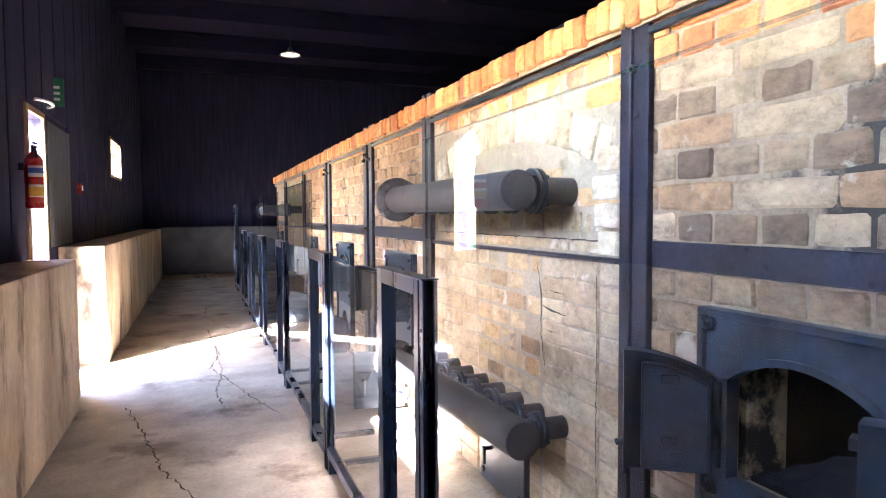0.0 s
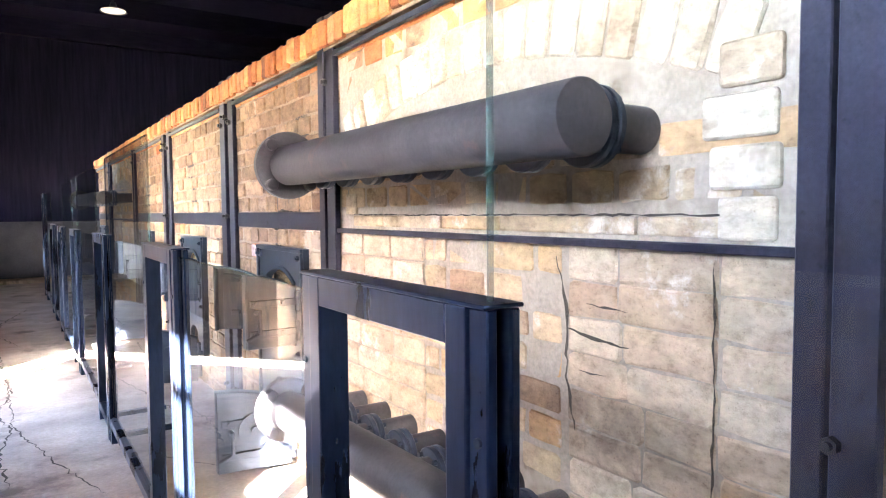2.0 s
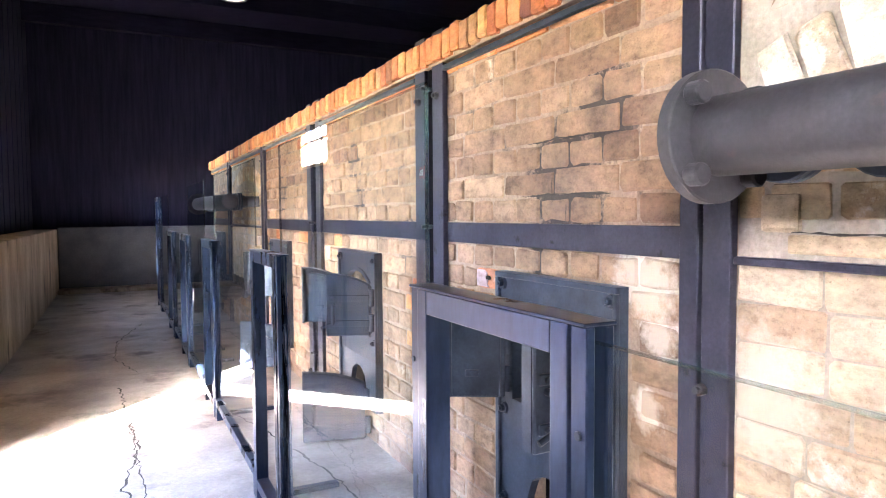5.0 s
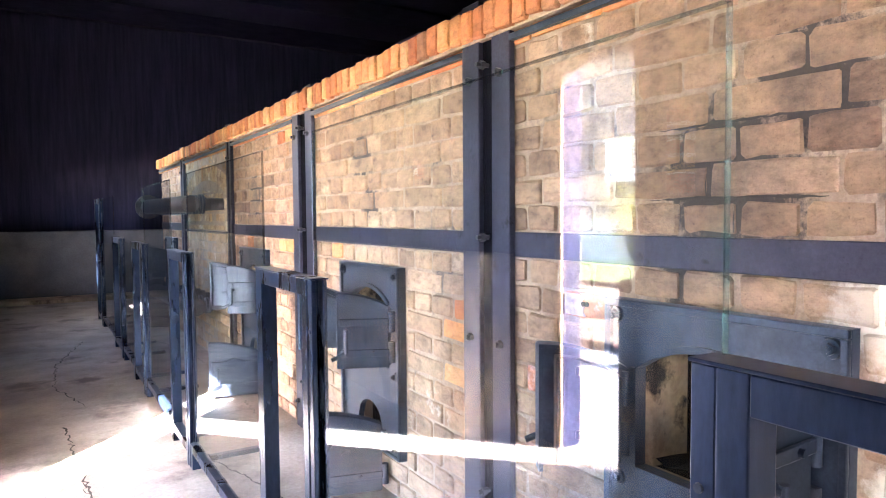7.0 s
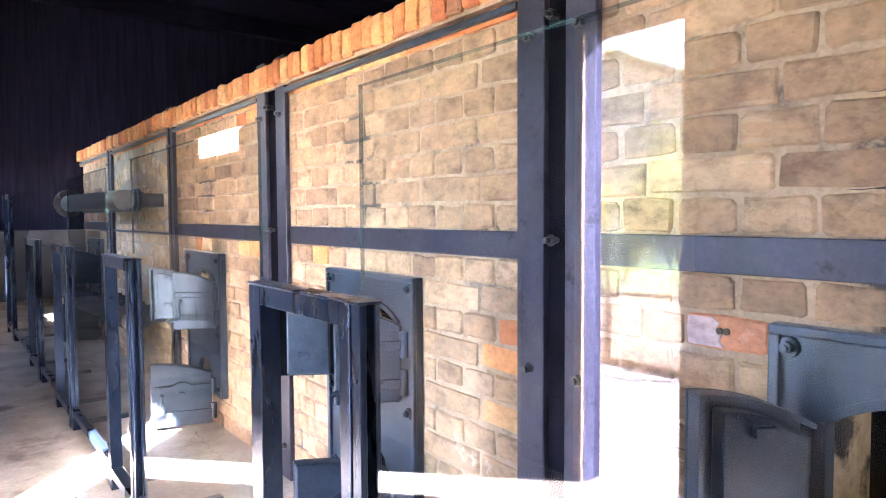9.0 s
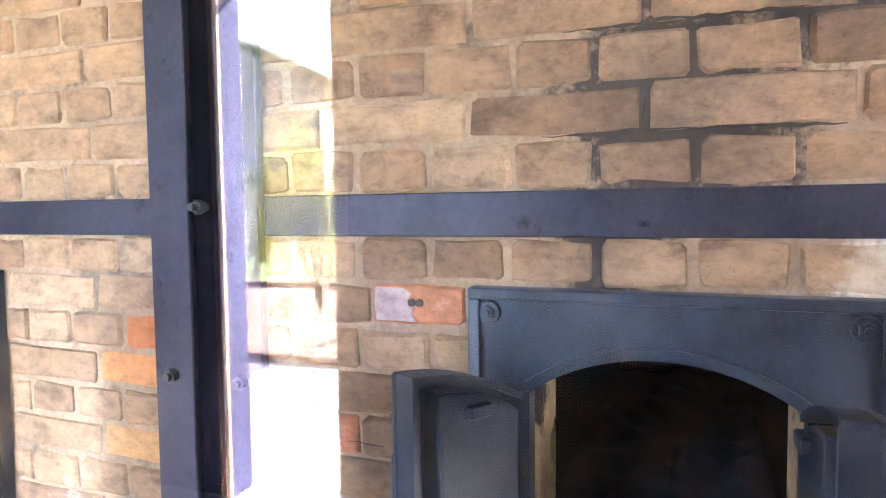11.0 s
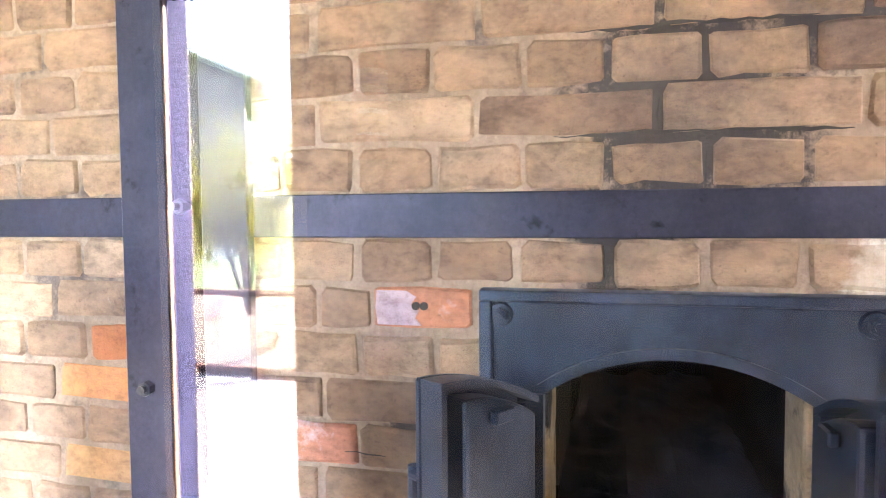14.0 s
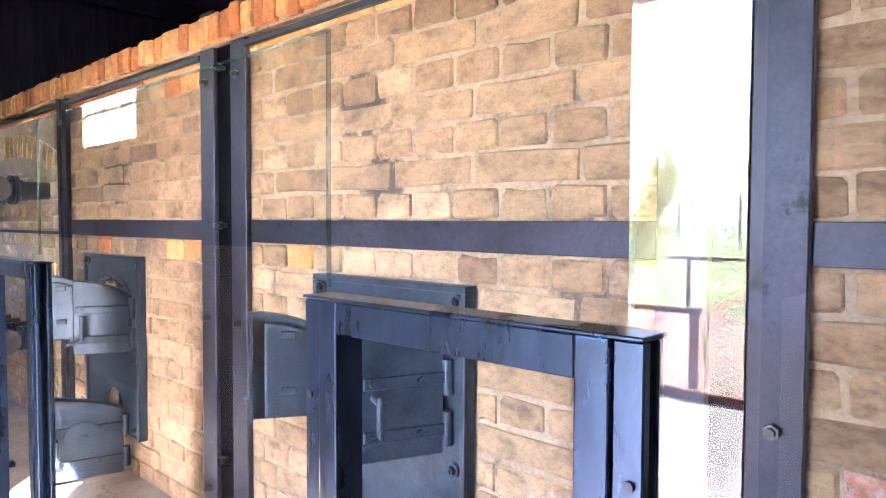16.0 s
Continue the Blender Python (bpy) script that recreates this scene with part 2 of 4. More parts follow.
LINING = surface("fire_clay_lining", (0.30, 0.2, 0.11), (0.55, 0.41, 0.25), 10, 60, 0.95, depth=0.008, stain=(0.012, 0.010, 0.010), stain_scale=7, stain_at=0.47)
CRACK_AND_SHADE = surface("crack_and_shade_fill", (0.03, 0.026, 0.022), (0.07, 0.06, 0.05), 8, 60, 0.95)
LIMEM = surface("whitewash_plaster", (0.56, 0.50, 0.40), (0.74, 0.69, 0.58), 4, 60, 0.9, depth=0.004, stain=(0.36, 0.30, 0.24), stain_scale=5, stain_at=0.6)


def glass_material():
    m, n, l, b = mat("pane_glass", 0.0)
    out = n["Material Output"]
    tr, gl, mx, fr, pw, ad = (n.new("ShaderNode" + k) for k in ("BsdfTransparent", "BsdfGlossy", "MixShader", "LayerWeight", "Math", "Math"))
    tr.inputs[0].default_value = (0.93, 0.96, 0.95, 1)
    gl.inputs["Roughness"].default_value = 0.0
    fr.inputs[0].default_value = 0.5
    pw.operation, ad.operation = "POWER", "MULTIPLY_ADD"
    pw.inputs[1].default_value = 4.5
    ad.inputs[1].default_value, ad.inputs[2].default_value = 0.85, 0.055
    l.new(fr.outputs["Facing"], pw.inputs[0])
    l.new(pw.outputs[0], ad.inputs[0])
    l.new(ad.outputs[0], mx.inputs[0])
    l.new(tr.outputs[0], mx.inputs[1])
    l.new(gl.outputs[0], mx.inputs[2])
    l.new(mx.outputs[0], out.inputs[0])
    return m


GLASS = glass_material()
EDGE, _n, _l, _b = mat("glass_edge", 0.15)
_b.inputs["Base Color"].default_value = (0.07, 0.20, 0.17, 1)
_b.inputs["Alpha"].default_value = 0.3

# ---- mesh helpers ----


def box(bm, x0, x1, y0, y1, z0, z1, m=None):
    """A box; m: a matrix by which it is turned."""
    vs = [bm.verts.new((x, y, z)) for x in (x0, x1) for y in (y0, y1) for z in (z0, z1)]
    if m:
        for v in vs:
            v.co = m @ v.co
    for q in ((0, 1, 3, 2), (4, 6, 7, 5), (0, 4, 5, 1), (2, 3, 7, 6), (0, 2, 6, 4), (1, 5, 7, 3)):
        bm.faces.new([vs[i] for i in q])
    return vs


def rod(bm, a, b, r, n=20, r2=None, caps=True):
    """A round bar from a to b."""
    a, b = Vector(a), Vector(b)
    m = Matrix.Translation((a + b) / 2) @ (b - a).to_track_quat("Z", "Y").to_matrix().to_4x4()
    bmesh.ops.create_cone(bm, cap_ends=caps, segments=n, radius1=r, radius2=r if r2 is None else r2, depth=(b - a).length, matrix=m)


def prism(bm, pts, x0, x1):
    """Extrude a closed outline of (y, z) from x0 to x1."""
    a = [bm.verts.new((x0, y, z)) for y, z in pts]
    b = [bm.verts.new((x1, y, z)) for y, z in pts]
    n = len(pts)
    bm.faces.new(a)
    bm.faces.new(b[::-1])
    for i in range(n):
        bm.faces.new((a[i], b[i], b[(i + 1) % n], a[(i + 1) % n]))


def soften(bm, w=0.003, seg=1, angle=0.6):
    bmesh.ops.recalc_face_normals(bm, faces=bm.faces)
    es = [e for e in bm.edges if len(e.link_faces) == 2 and e.calc_face_angle(0) > angle]
    bmesh.ops.bevel(bm, geom=es, offset=w, segments=seg, affect="EDGES", profile=0.6, clamp_overlap=True)


def to_mesh(name, bm, material, smooth=False):
    bmesh.ops.recalc_face_normals(bm, faces=bm.faces)
    me = bpy.data.meshes.new(name)
    bm.to_mesh(me)
    bm.free()
    for mm in (material if isinstance(material, (list, tuple)) else [material]):
        me.materials.append(mm)
    if smooth:
        me.polygons.foreach_set("use_smooth", [True] * len(me.polygons))
        me.set_sharp_from_angle(angle=0.6)
    return me


def thing(name, label, category, at=(0, 0, 0), group="", kind=""):
    ob = new(name)
    ob.empty_display_size = 0.1
    ob.location = at
    return tagged(ob, label, category, group, kind)


def part(name, bm, material, parent, label="", smooth=False):
    ob = new(name, to_mesh(name, bm, material, smooth))
    ob.parent = parent
    if label:
        tagged(ob, label)
    return ob


def structure(name, bm, material, label, category="", smooth=False):
    return tagged(new(name, to_mesh(name, bm, material, smooth)), label, category or name.split("_")[0], "", "structure")


def wall_with_holes(bm, x0, x1, ys, zs, holes):
    """A wall between x0 and x1 over the span ys, zs, with rectangular holes (y0, y1, z0, z1) that go through it."""
    cy = sorted({*ys, *[v for h in holes for v in h[:2]]})
    cz = sorted({*zs, *[v for h in holes for v in h[2:]]})
    for i in range(len(cy) - 1):
        run = None
        for k in range(len(cz) - 1):
            my, mz = (cy[i] + cy[i + 1]) / 2, (cz[k] + cz[k + 1]) / 2
            solid = not any(h[0] < my < h[1] and h[2] < mz < h[3] for h in holes)
            if solid and run is None:
                run = cz[k]
            if run is not None and (not solid or k == len(cz) - 2):
                box(bm, x0, x1, cy[i], cy[i + 1], run, cz[k + 1] if solid else cz[k])
                run = None


# ---- the plan ----
FACE = 1.28            # brick face of the furnace row
BAND0, BAND1 = 1.121, 1.20
TOP = 1.955
PLATES = [1.117, 4.325, 6.16, 8.09, 11.5]
PLATE_W, PLATE_Z0, PLATE_Z1 = 0.63, 0.20, 1.035
POSTS = [(1.672, 1.803), (3.662, 3.805), (5.08, 5.18), (5.254, 5.358), (6.888, 6.99), (7.11, 7.213), (8.68, 8.80), (10.64, 10.78)]
ARCHES = [(1.80, 3.665), (8.80, 10.64)]
ROW0, ROW1 = -3.0, 12.22
OPEN_W, OPEN_Z0, OPEN_Z1 = 0.415, 0.607, 0.929
GLASS_X = 0.59

# ---- the room ----
bm = bmesh.new()
box(bm, -1.3, 6.0, -4.0, 15.6, -0.2, 0.0)
structure("floor", bm, FLOOR, "worn grey concrete floor with cracks and stains")

bm = bmesh.new()
wall_with_holes(bm, WEST - 0.12, WEST, (-4.0, 15.6), (0.0, 4.6), [(DOOR_Y0, DOOR_Y1, 0.0, DOOR_Z), (0.65, 1.82, 1.78, 2.42), (10.3, 11.55, 1.84, 2.4)])
structure("wall_west", bm, TIMBER, "dark timber board wall of the shed, blue of the shade in its colour")
for name, b4 in (("wall_east", (6.0, 6.12, -4.12, 15.72)), ("wall_north", (WEST - 0.12, 6.0, 15.6, 15.72)), ("wall_south", (WEST - 0.12, 6.0, -4.12, -4.0))):
    bm = bmesh.new()
    box(bm, *b4, 0.0, 4.6)
    structure(name, bm, TIMBER, "dark timber board wall in deep shade")
bm = bmesh.new()
box(bm, WEST - 0.12, 6.12, -4.12, 15.72, 4.6, 4.75)
for i in range(10):
    box(bm, WEST, 6.0, -3.0 + 2 * i, -2.86 + 2 * i, 4.3, 4.596)
structure("ceiling", bm, ROOFWOOD, "dark timber roof with cross beams")

# parapets along the west wall
for name, y0, y1, h in (("parapet_south", -4.0, 4.93, 1.0), ("parapet_north", 6.44, 15.2, 1.03)):
    bm = bmesh.new()
    box(bm, WEST + 0.015, -0.785, y0, y1, 0.0, h)
    if y0 < 0:
        box(bm, WEST + 0.015, -0.835, y1, 5.335, 0.0, h - 0.015)
    soften(bm, 0.012, 2)
    structure(name, bm, CONC, "stained cast concrete parapet with water marks", "parapet")
bm = bmesh.new()
box(bm, -0.783, 2.6, 15.2, 15.59, 0.0, 1.06)
soften(bm, 0.012, 2)
structure("parapet_end", bm, ENDWALL, "low dark concrete wall closing the far end", "parapet")
bm = bmesh.new()
box(bm, -0.78, 2.6, 14.75, 15.2, 0.0, 0.06)
soften(bm, 0.01)
structure("plinth", bm, CONC, "low concrete step before the end wall", "step")

# ---- furnace row: core and mortar ----
holes = [(c - OPEN_W / 2 - 0.02, c + OPEN_W / 2 + 0.02, OPEN_Z0 - 0.02, OPEN_Z1 + 0.02) for c in PLATES]
holes += [(c - 0.14, c + 0.14, 0.22, 0.42) for c in PLATES]
row = thing("furnace_row", "long row of tan brick furnaces bound with steel posts", "furnace", (0, 0, 0))
bm = bmesh.new()
wall_with_holes(bm, FACE + 0.0055, FACE + 0.05, (ROW0, ROW1), (0.0, TOP - 0.1), holes)
bmesh.ops.remove_doubles(bm, verts=bm.verts, dist=0.0005)
part("mortar_bed", bm, MORTAR, row, "grey lime mortar behind the bricks")
# Sooty core, its colour blackened further for the shade behind the openings.
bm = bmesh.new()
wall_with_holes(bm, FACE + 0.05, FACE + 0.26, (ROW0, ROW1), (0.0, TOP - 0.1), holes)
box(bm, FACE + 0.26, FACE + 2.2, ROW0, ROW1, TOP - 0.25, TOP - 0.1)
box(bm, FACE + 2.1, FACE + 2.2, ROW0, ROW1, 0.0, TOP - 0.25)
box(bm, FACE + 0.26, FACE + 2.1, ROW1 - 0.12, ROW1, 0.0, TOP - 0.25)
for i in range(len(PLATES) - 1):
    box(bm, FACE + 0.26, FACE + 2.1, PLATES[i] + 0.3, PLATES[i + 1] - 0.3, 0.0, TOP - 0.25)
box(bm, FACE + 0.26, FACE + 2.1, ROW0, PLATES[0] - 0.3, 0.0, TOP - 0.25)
part("core", bm, SHADE_BLACK, row, "sooty brick body of the furnaces, blackened further in colour for shade")
for c in PLATES:
    for s in (-1, 1):
        bm = bmesh.new()
        a, b = sorted((c + s * (OPEN_W / 2 - 0.005), c + s * (OPEN_W / 2 + 0.06)))
        box(bm, FACE + 0.02, FACE + 0.16, a, b, OPEN_Z0 - 0.015, OPEN_Z1 + 0.015)
        soften(bm, 0.01, 2)
        part("lining", bm, LINING, row, "pale fire clay lining with soot")
    bm = bmesh.new()
    gx, gy = 24, 12
    vs = [[bm.verts.new((FACE + 0.03 + i * 0.05, c - 0.2 + j * 0.4 / gy, OPEN_Z0 + 0.035 * noise.noise((i * 0.6, j * 0.7, c * 3)) + 0.016 * noise.noise((i * 1.7, j * 1.9, c)))) for j in range(gy + 1)] for i in range(gx + 1)]
    for i in range(gx):
        for j in range(gy):
            bm.faces.new((vs[i][j], vs[i + 1][j], vs[i + 1][j + 1], vs[i][j + 1]))
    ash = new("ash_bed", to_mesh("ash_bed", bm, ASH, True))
    tagged(ash, "rough ash on the furnace floor, darkened in colour for shade", "ash", "", "stuff")

# steel band, strap and posts
for y0, y1 in ((ROW0, 1.672), (3.805, 5.08), (5.358, 6.888), (7.213, 8.68), (10.78, ROW1)):
    bm = bmesh.new()
    box(bm, FACE - 0.008, FACE + 0.014, y0, y1, BAND0, BAND1)
    soften(bm, 0.002)
    part("band", bm, STEEL_B, row, "flat dark steel tie band with rust spots")
for y0, y1 in ((ROW0, 1.672), (1.803, 3.662), (3.805, 5.08), (5.358, 6.888), (7.213, 8.68), (8.80, 10.64), (10.78, ROW1)):
    bm = bmesh.new()
    box(bm, FACE - 0.03, FACE - 0.008, y0, y1, 1.812, 1.832)
    soften(bm, 0.002)
    part("tie_rod", bm, IRON, row, "thin dark iron tie bar")
for y0, y1 in POSTS:
    bm = bmesh.new()
    m = (y0 + y1) / 2
    wide = y1 - y0 > 0.11
    g = y0 + (y1 - y0) * 0.56 if wide else y1
    box(bm, FACE - 0.026, FACE - 0.002, y0, g, 0.0, 1.985)
    soften(bm, 0.003)
    post = part("post", bm, STEEL_B, row, "upright dark steel post")
    if wide:
        bm = bmesh.new()
        box(bm, FACE - 0.033, FACE - 0.002, g + 0.005, y1, 0.0, 1.985)
        soften(bm, 0.003)
        part("flange", bm, STEEL_B, post)
        # Narrow groove closed with a black strip that paints its shade.
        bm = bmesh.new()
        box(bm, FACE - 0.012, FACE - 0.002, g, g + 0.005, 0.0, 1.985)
        part("groove_shade", bm, SHADE_BLACK, post)
    for z in (0.16, 0.825, 1.72):
        bm = bmesh.new()
        rod(bm, (FACE - 0.024, m, z), (FACE - 0.042, m, z), 0.015, 6)
        rod(bm, (FACE - 0.042, m, z), (FACE - 0.052, m, z), 0.009, 10)
        part("bolt", bm, BOLT, post)

# Black strips painted in for the shade of the deep gaps between posts.
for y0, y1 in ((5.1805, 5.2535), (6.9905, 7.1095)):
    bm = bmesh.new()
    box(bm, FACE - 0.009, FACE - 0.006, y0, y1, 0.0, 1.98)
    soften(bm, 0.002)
    gap = part("gap_shade", bm, SHADE_BLACK, row, "near-black strip for the deep shade between two posts")
    m = (y0 + y1) / 2
    for z in (0.30, 1.18, 1.76):
        bm = bmesh.new()
        rod(bm, (FACE - 0.012, m, z), (FACE - 0.03, m, z), 0.008, 10)
        rod(bm, (FACE - 0.03, m, z), (FACE - 0.046, m, z), 0.015, 6)
        rod(bm, (FACE - 0.046, m, z), (FACE - 0.062, m, z), 0.008, 10)
        part("tie_bolt", bm, BOLT, gap, "worn steel nut on a tie rod")

# ---- furnace fronts ----


def arc(cy, cz, r, a0, a1, n):
    return [(cy + r * math.sin(a0 + (a1 - a0) * i / n), cz + r * math.cos(a0 + (a1 - a0) * i / n)) for i in range(n + 1)]


SPRING = 0.862
RISE = OPEN_Z1 - SPRING
HALF = OPEN_W / 2
RAD = (HALF ** 2 + RISE ** 2) / (2 * RISE)
ANG = math.asin(HALF / RAD)


def arch_z(y):
    return OPEN_Z1 - RAD + math.sqrt(RAD * RAD - y * y)


def plate_mesh():
    """The cast front with its arched fire opening and smaller arched ash opening, as strips side by side."""
    bm = bmesh.new()
    x0, x1, w = -0.03, -0.002, PLATE_W / 2
    n = 16
    box(bm, x0, x1, -w, -HALF, PLATE_Z0, PLATE_Z1)
    box(bm, x0, x1, HALF, w, PLATE_Z0, PLATE_Z1)
    for i in range(n):
        a, b = -HALF + 2 * HALF * i / n, -HALF + 2 * HALF * (i + 1) / n
        prism(bm, [(a, arch_z(a)), (b, arch_z(b)), (b, PLATE_Z1), (a, PLATE_Z1)], x0, x1)
    box(bm, x0, x1, -HALF, HALF, 0.43, OPEN_Z0)
    for s in (-1, 1):
        box(bm, x0, x1, min(s * 0.13, s * HALF), max(s * 0.13, s * HALF), PLATE_Z0, 0.43)
    for i in range(10):
        a, b = -0.13 + 0.026 * i, -0.104 + 0.026 * i
        za, zb = (0.295 + math.sqrt(max(0.0, 0.0169 - v * v)) * 0.8 for v in (a, b))
        prism(bm, [(a, za), (b, zb), (b, 0.43), (a, 0.43)], x0, x1)
    box(bm, x0, x1, -0.13, 0.13, PLATE_Z0, 0.235)
    return bm


def leaf_outline(h, low, length, n=8):
    """Half an arched door leaf seen from the front: low at the hinge, high at the free edge."""
    return [(0, 0), (length, 0)] + [(length * (1 - i / n), low + (h - low) * (1 - (i / n) ** 2)) for i in range(n + 1)]


def door_leaf(parent, hinge_y, z0, z1, low, length, angle, side, label, boss=False):
    """A hinged cast-iron leaf with a rim, two straps, lugs and a handle. side +1: it reaches to -y when closed."""
    turn = Matrix.Translation((-0.045, hinge_y, z0)) @ Matrix.Rotation(radians(angle), 4, "Z")
    bm = bmesh.new()
    out = [(-side * y, z) for y, z in leaf_outline(z1 - z0, low - z0, length)]
    prism(bm, out, -0.014, 0.0)
    soften(bm, 0.004)
    bm.transform(turn)
    leaf = part("door_leaf", bm, IRON, parent, label)
    h = z1 - z0
    bm = bmesh.new()
    prism(bm, [(-side * (0.014 + y * 0.74), 0.016 + z * 0.85) for y, z in leaf_outline(h, low - z0, length)], 0.0005, 0.047)
    soften(bm, 0.007, 2)
    bm.transform(turn)
    part("lining_block", bm, IRON, leaf, "raised block inside the leaf")
    bm = bmesh.new()
    edge = leaf_outline(h, low - z0, length)[2:]
    for (ya, za), (yb, zb) in zip(edge, edge[1:]):
        prism(bm, [(-side * ya, za - 0.011), (-side * yb, zb - 0.011), (-side * yb, zb), (-side * ya, za)], 0.0005, 0.042)
    box(bm, 0.0005, 0.042, *sorted((-side * length, -side * (length - 0.011))), 0.0, h - 0.0115)
    bmesh.ops.remove_doubles(bm, verts=bm.verts, dist=0.0003)
    bm.transform(turn)
    part("rim", bm, IRON, leaf, "turned-up edge of the leaf")
    for k in (0.25, 0.75):
        z = (low - z0) * k
        bm = bmesh.new()
        box(bm, -0.024, -0.0145, min(0, -side * length * 0.95), max(0, -side * length * 0.95), z - 0.016, z + 0.016)
        soften(bm, 0.003)
        bm.transform(turn)
        strap = part("hinge_strap", bm, IRON, leaf)
        bm = bmesh.new()
        rod(bm, (-0.012, 0.012 * side, z - 0.045), (-0.012, 0.012 * side, z + 0.045), 0.016, 12)
        bm.transform(turn)
        part("hinge_knuckle", bm, IRON, leaf, "", True)
        for f in (0.3, 0.85):
            bm = bmesh.new()
            rod(bm, (-0.025, -side * length * f, z), (-0.036, -side * length * f, z), 0.009, 8)
            bm.transform(turn)
            part("rivet", bm, IRON, leaf)
    for k in (0.3, 0.8):
        bm = bmesh.new()
        box(bm, 0.051, 0.066, -side * length * 0.5 - 0.022, -side * length * 0.5 + 0.022, h * k - 0.011, h * k + 0.011)
        soften(bm, 0.003)
        bm.transform(turn)
        part("lug", bm, IRON, leaf)
    bm = bmesh.new()
    yy = -side * length * 0.82
    rod(bm, (-0.015, yy, h * 0.5), (-0.06, yy, h * 0.5), 0.011, 10)
    rod(bm, (-0.06, yy, h * 0.5 + 0.012), (-0.06, yy, h * 0.5 - 0.09), 0.009, 10)
    rod(bm, (-0.06, yy, h * 0.5 - 0.09), (-0.06, yy - side * 0.06, h * 0.5 - 0.115), 0.009, 10)
    bm.transform(turn)
    part("handle", bm, IRON, leaf, "hooked iron latch handle", True)
    if boss:
        bm = bmesh.new()
        rod(bm, (-0.015, -side * length * 0.5, h * 0.5), (-0.028, -side * length * 0.5, h * 0.5), 0.075, 28)
        rod(bm, (-0.028, -side * length * 0.5, h * 0.5), (-0.04, -side * length * 0.5, h * 0.5), 0.02, 12)
        bm.transform(turn)
        part("air_disc", bm, IRON, leaf, "round air regulator disc", True)
    return leaf


def fire_door(at_y, left, right, low):
    t = thing("fire_door", "black cast-iron furnace front with two open arched door leaves", "furnace door", (FACE, at_y, 0), "furnace fronts")
    bm = plate_mesh()
    part("plate", bm, IRON, t, "cast-iron plate with arched openings")
    bm = bmesh.new()
    w = PLATE_W / 2
    for y0, y1, z0, z1 in ((-w, w, PLATE_Z1 - 0.019, PLATE_Z1), (-w, -w + 0.016, PLATE_Z0, PLATE_Z1 - 0.019), (w - 0.022, w, PLATE_Z0, PLATE_Z1 - 0.019), (-w + 0.016, w - 0.022, PLATE_Z0, PLATE_Z0 + 0.014)):
        box(bm, -0.044, -0.03, y0, y1, z0, z1)
    soften(bm, 0.004, 2)
    part("rim", bm, IRON, t)
    bm = bmesh.new()
    n = 16
    for i in range(n):
        a, b = -ANG + 2 * ANG * i / n, -ANG + 2 * ANG * (i + 1) / n
        q = [(r * math.sin(v), OPEN_Z1 - RAD + r * math.cos(v)) for r, v in ((RAD, a), (RAD, b), (RAD + 0.018, b), (RAD + 0.018, a))]
        prism(bm, q, -0.04, -0.03)
    for s in (-1, 1):
        box(bm, -0.04, -0.03, min(s * HALF, s * (HALF + 0.018)), max(s * HALF, s * (HALF + 0.018)), OPEN_Z0, SPRING)
    box(bm, -0.04, -0.03, -HALF, HALF, OPEN_Z0 - 0.02, OPEN_Z0)
    part("arch_rim", bm, IRON, t, "raised rim round the arched opening")
    for y, z in ((-w + 0.036, PLATE_Z1 - 0.042), (w - 0.036, PLATE_Z1 - 0.042), (-w + 0.045, 0.56), (w - 0.045, 0.56), (-w + 0.045, PLATE_Z0 + 0.045), (w - 0.045, PLATE_Z0 + 0.045)):
        bm = bmesh.new()
        rod(bm, (-0.03, y, z), (-0.039, y, z), 0.021, 20, 0.019)
        rod(bm, (-0.039, y, z), (-0.052, y, z), 0.013, 6)
        rod(bm, (-0.052, y, z), (-0.058, y, z), 0.007, 8)
        part("bolt", bm, IRON, t)
    door_leaf(t, HALF + 0.04, OPEN_Z0 - 0.005, OPEN_Z1, SPRING + 0.005, 0.225, -left, 1, "open half-arched iron leaf")
    door_leaf(t, -HALF - 0.03, OPEN_Z0 - 0.005, OPEN_Z1, SPRING + 0.005, 0.225, right, -1, "open half-arched iron leaf with straps")
    door_leaf(t, -0.15, 0.03, 0.40, 0.33, 0.33, low, -1, "open iron ash door with round air disc", True)
    return t


for c, turned in zip(PLATES, ((124, 122, 82), (120, 93, 84), (122, 66, 76), (118, 62, 74), (118, 80, 74))):
    fire_door(c, *turned)

# ---- pipe manifolds before the arched panels ----


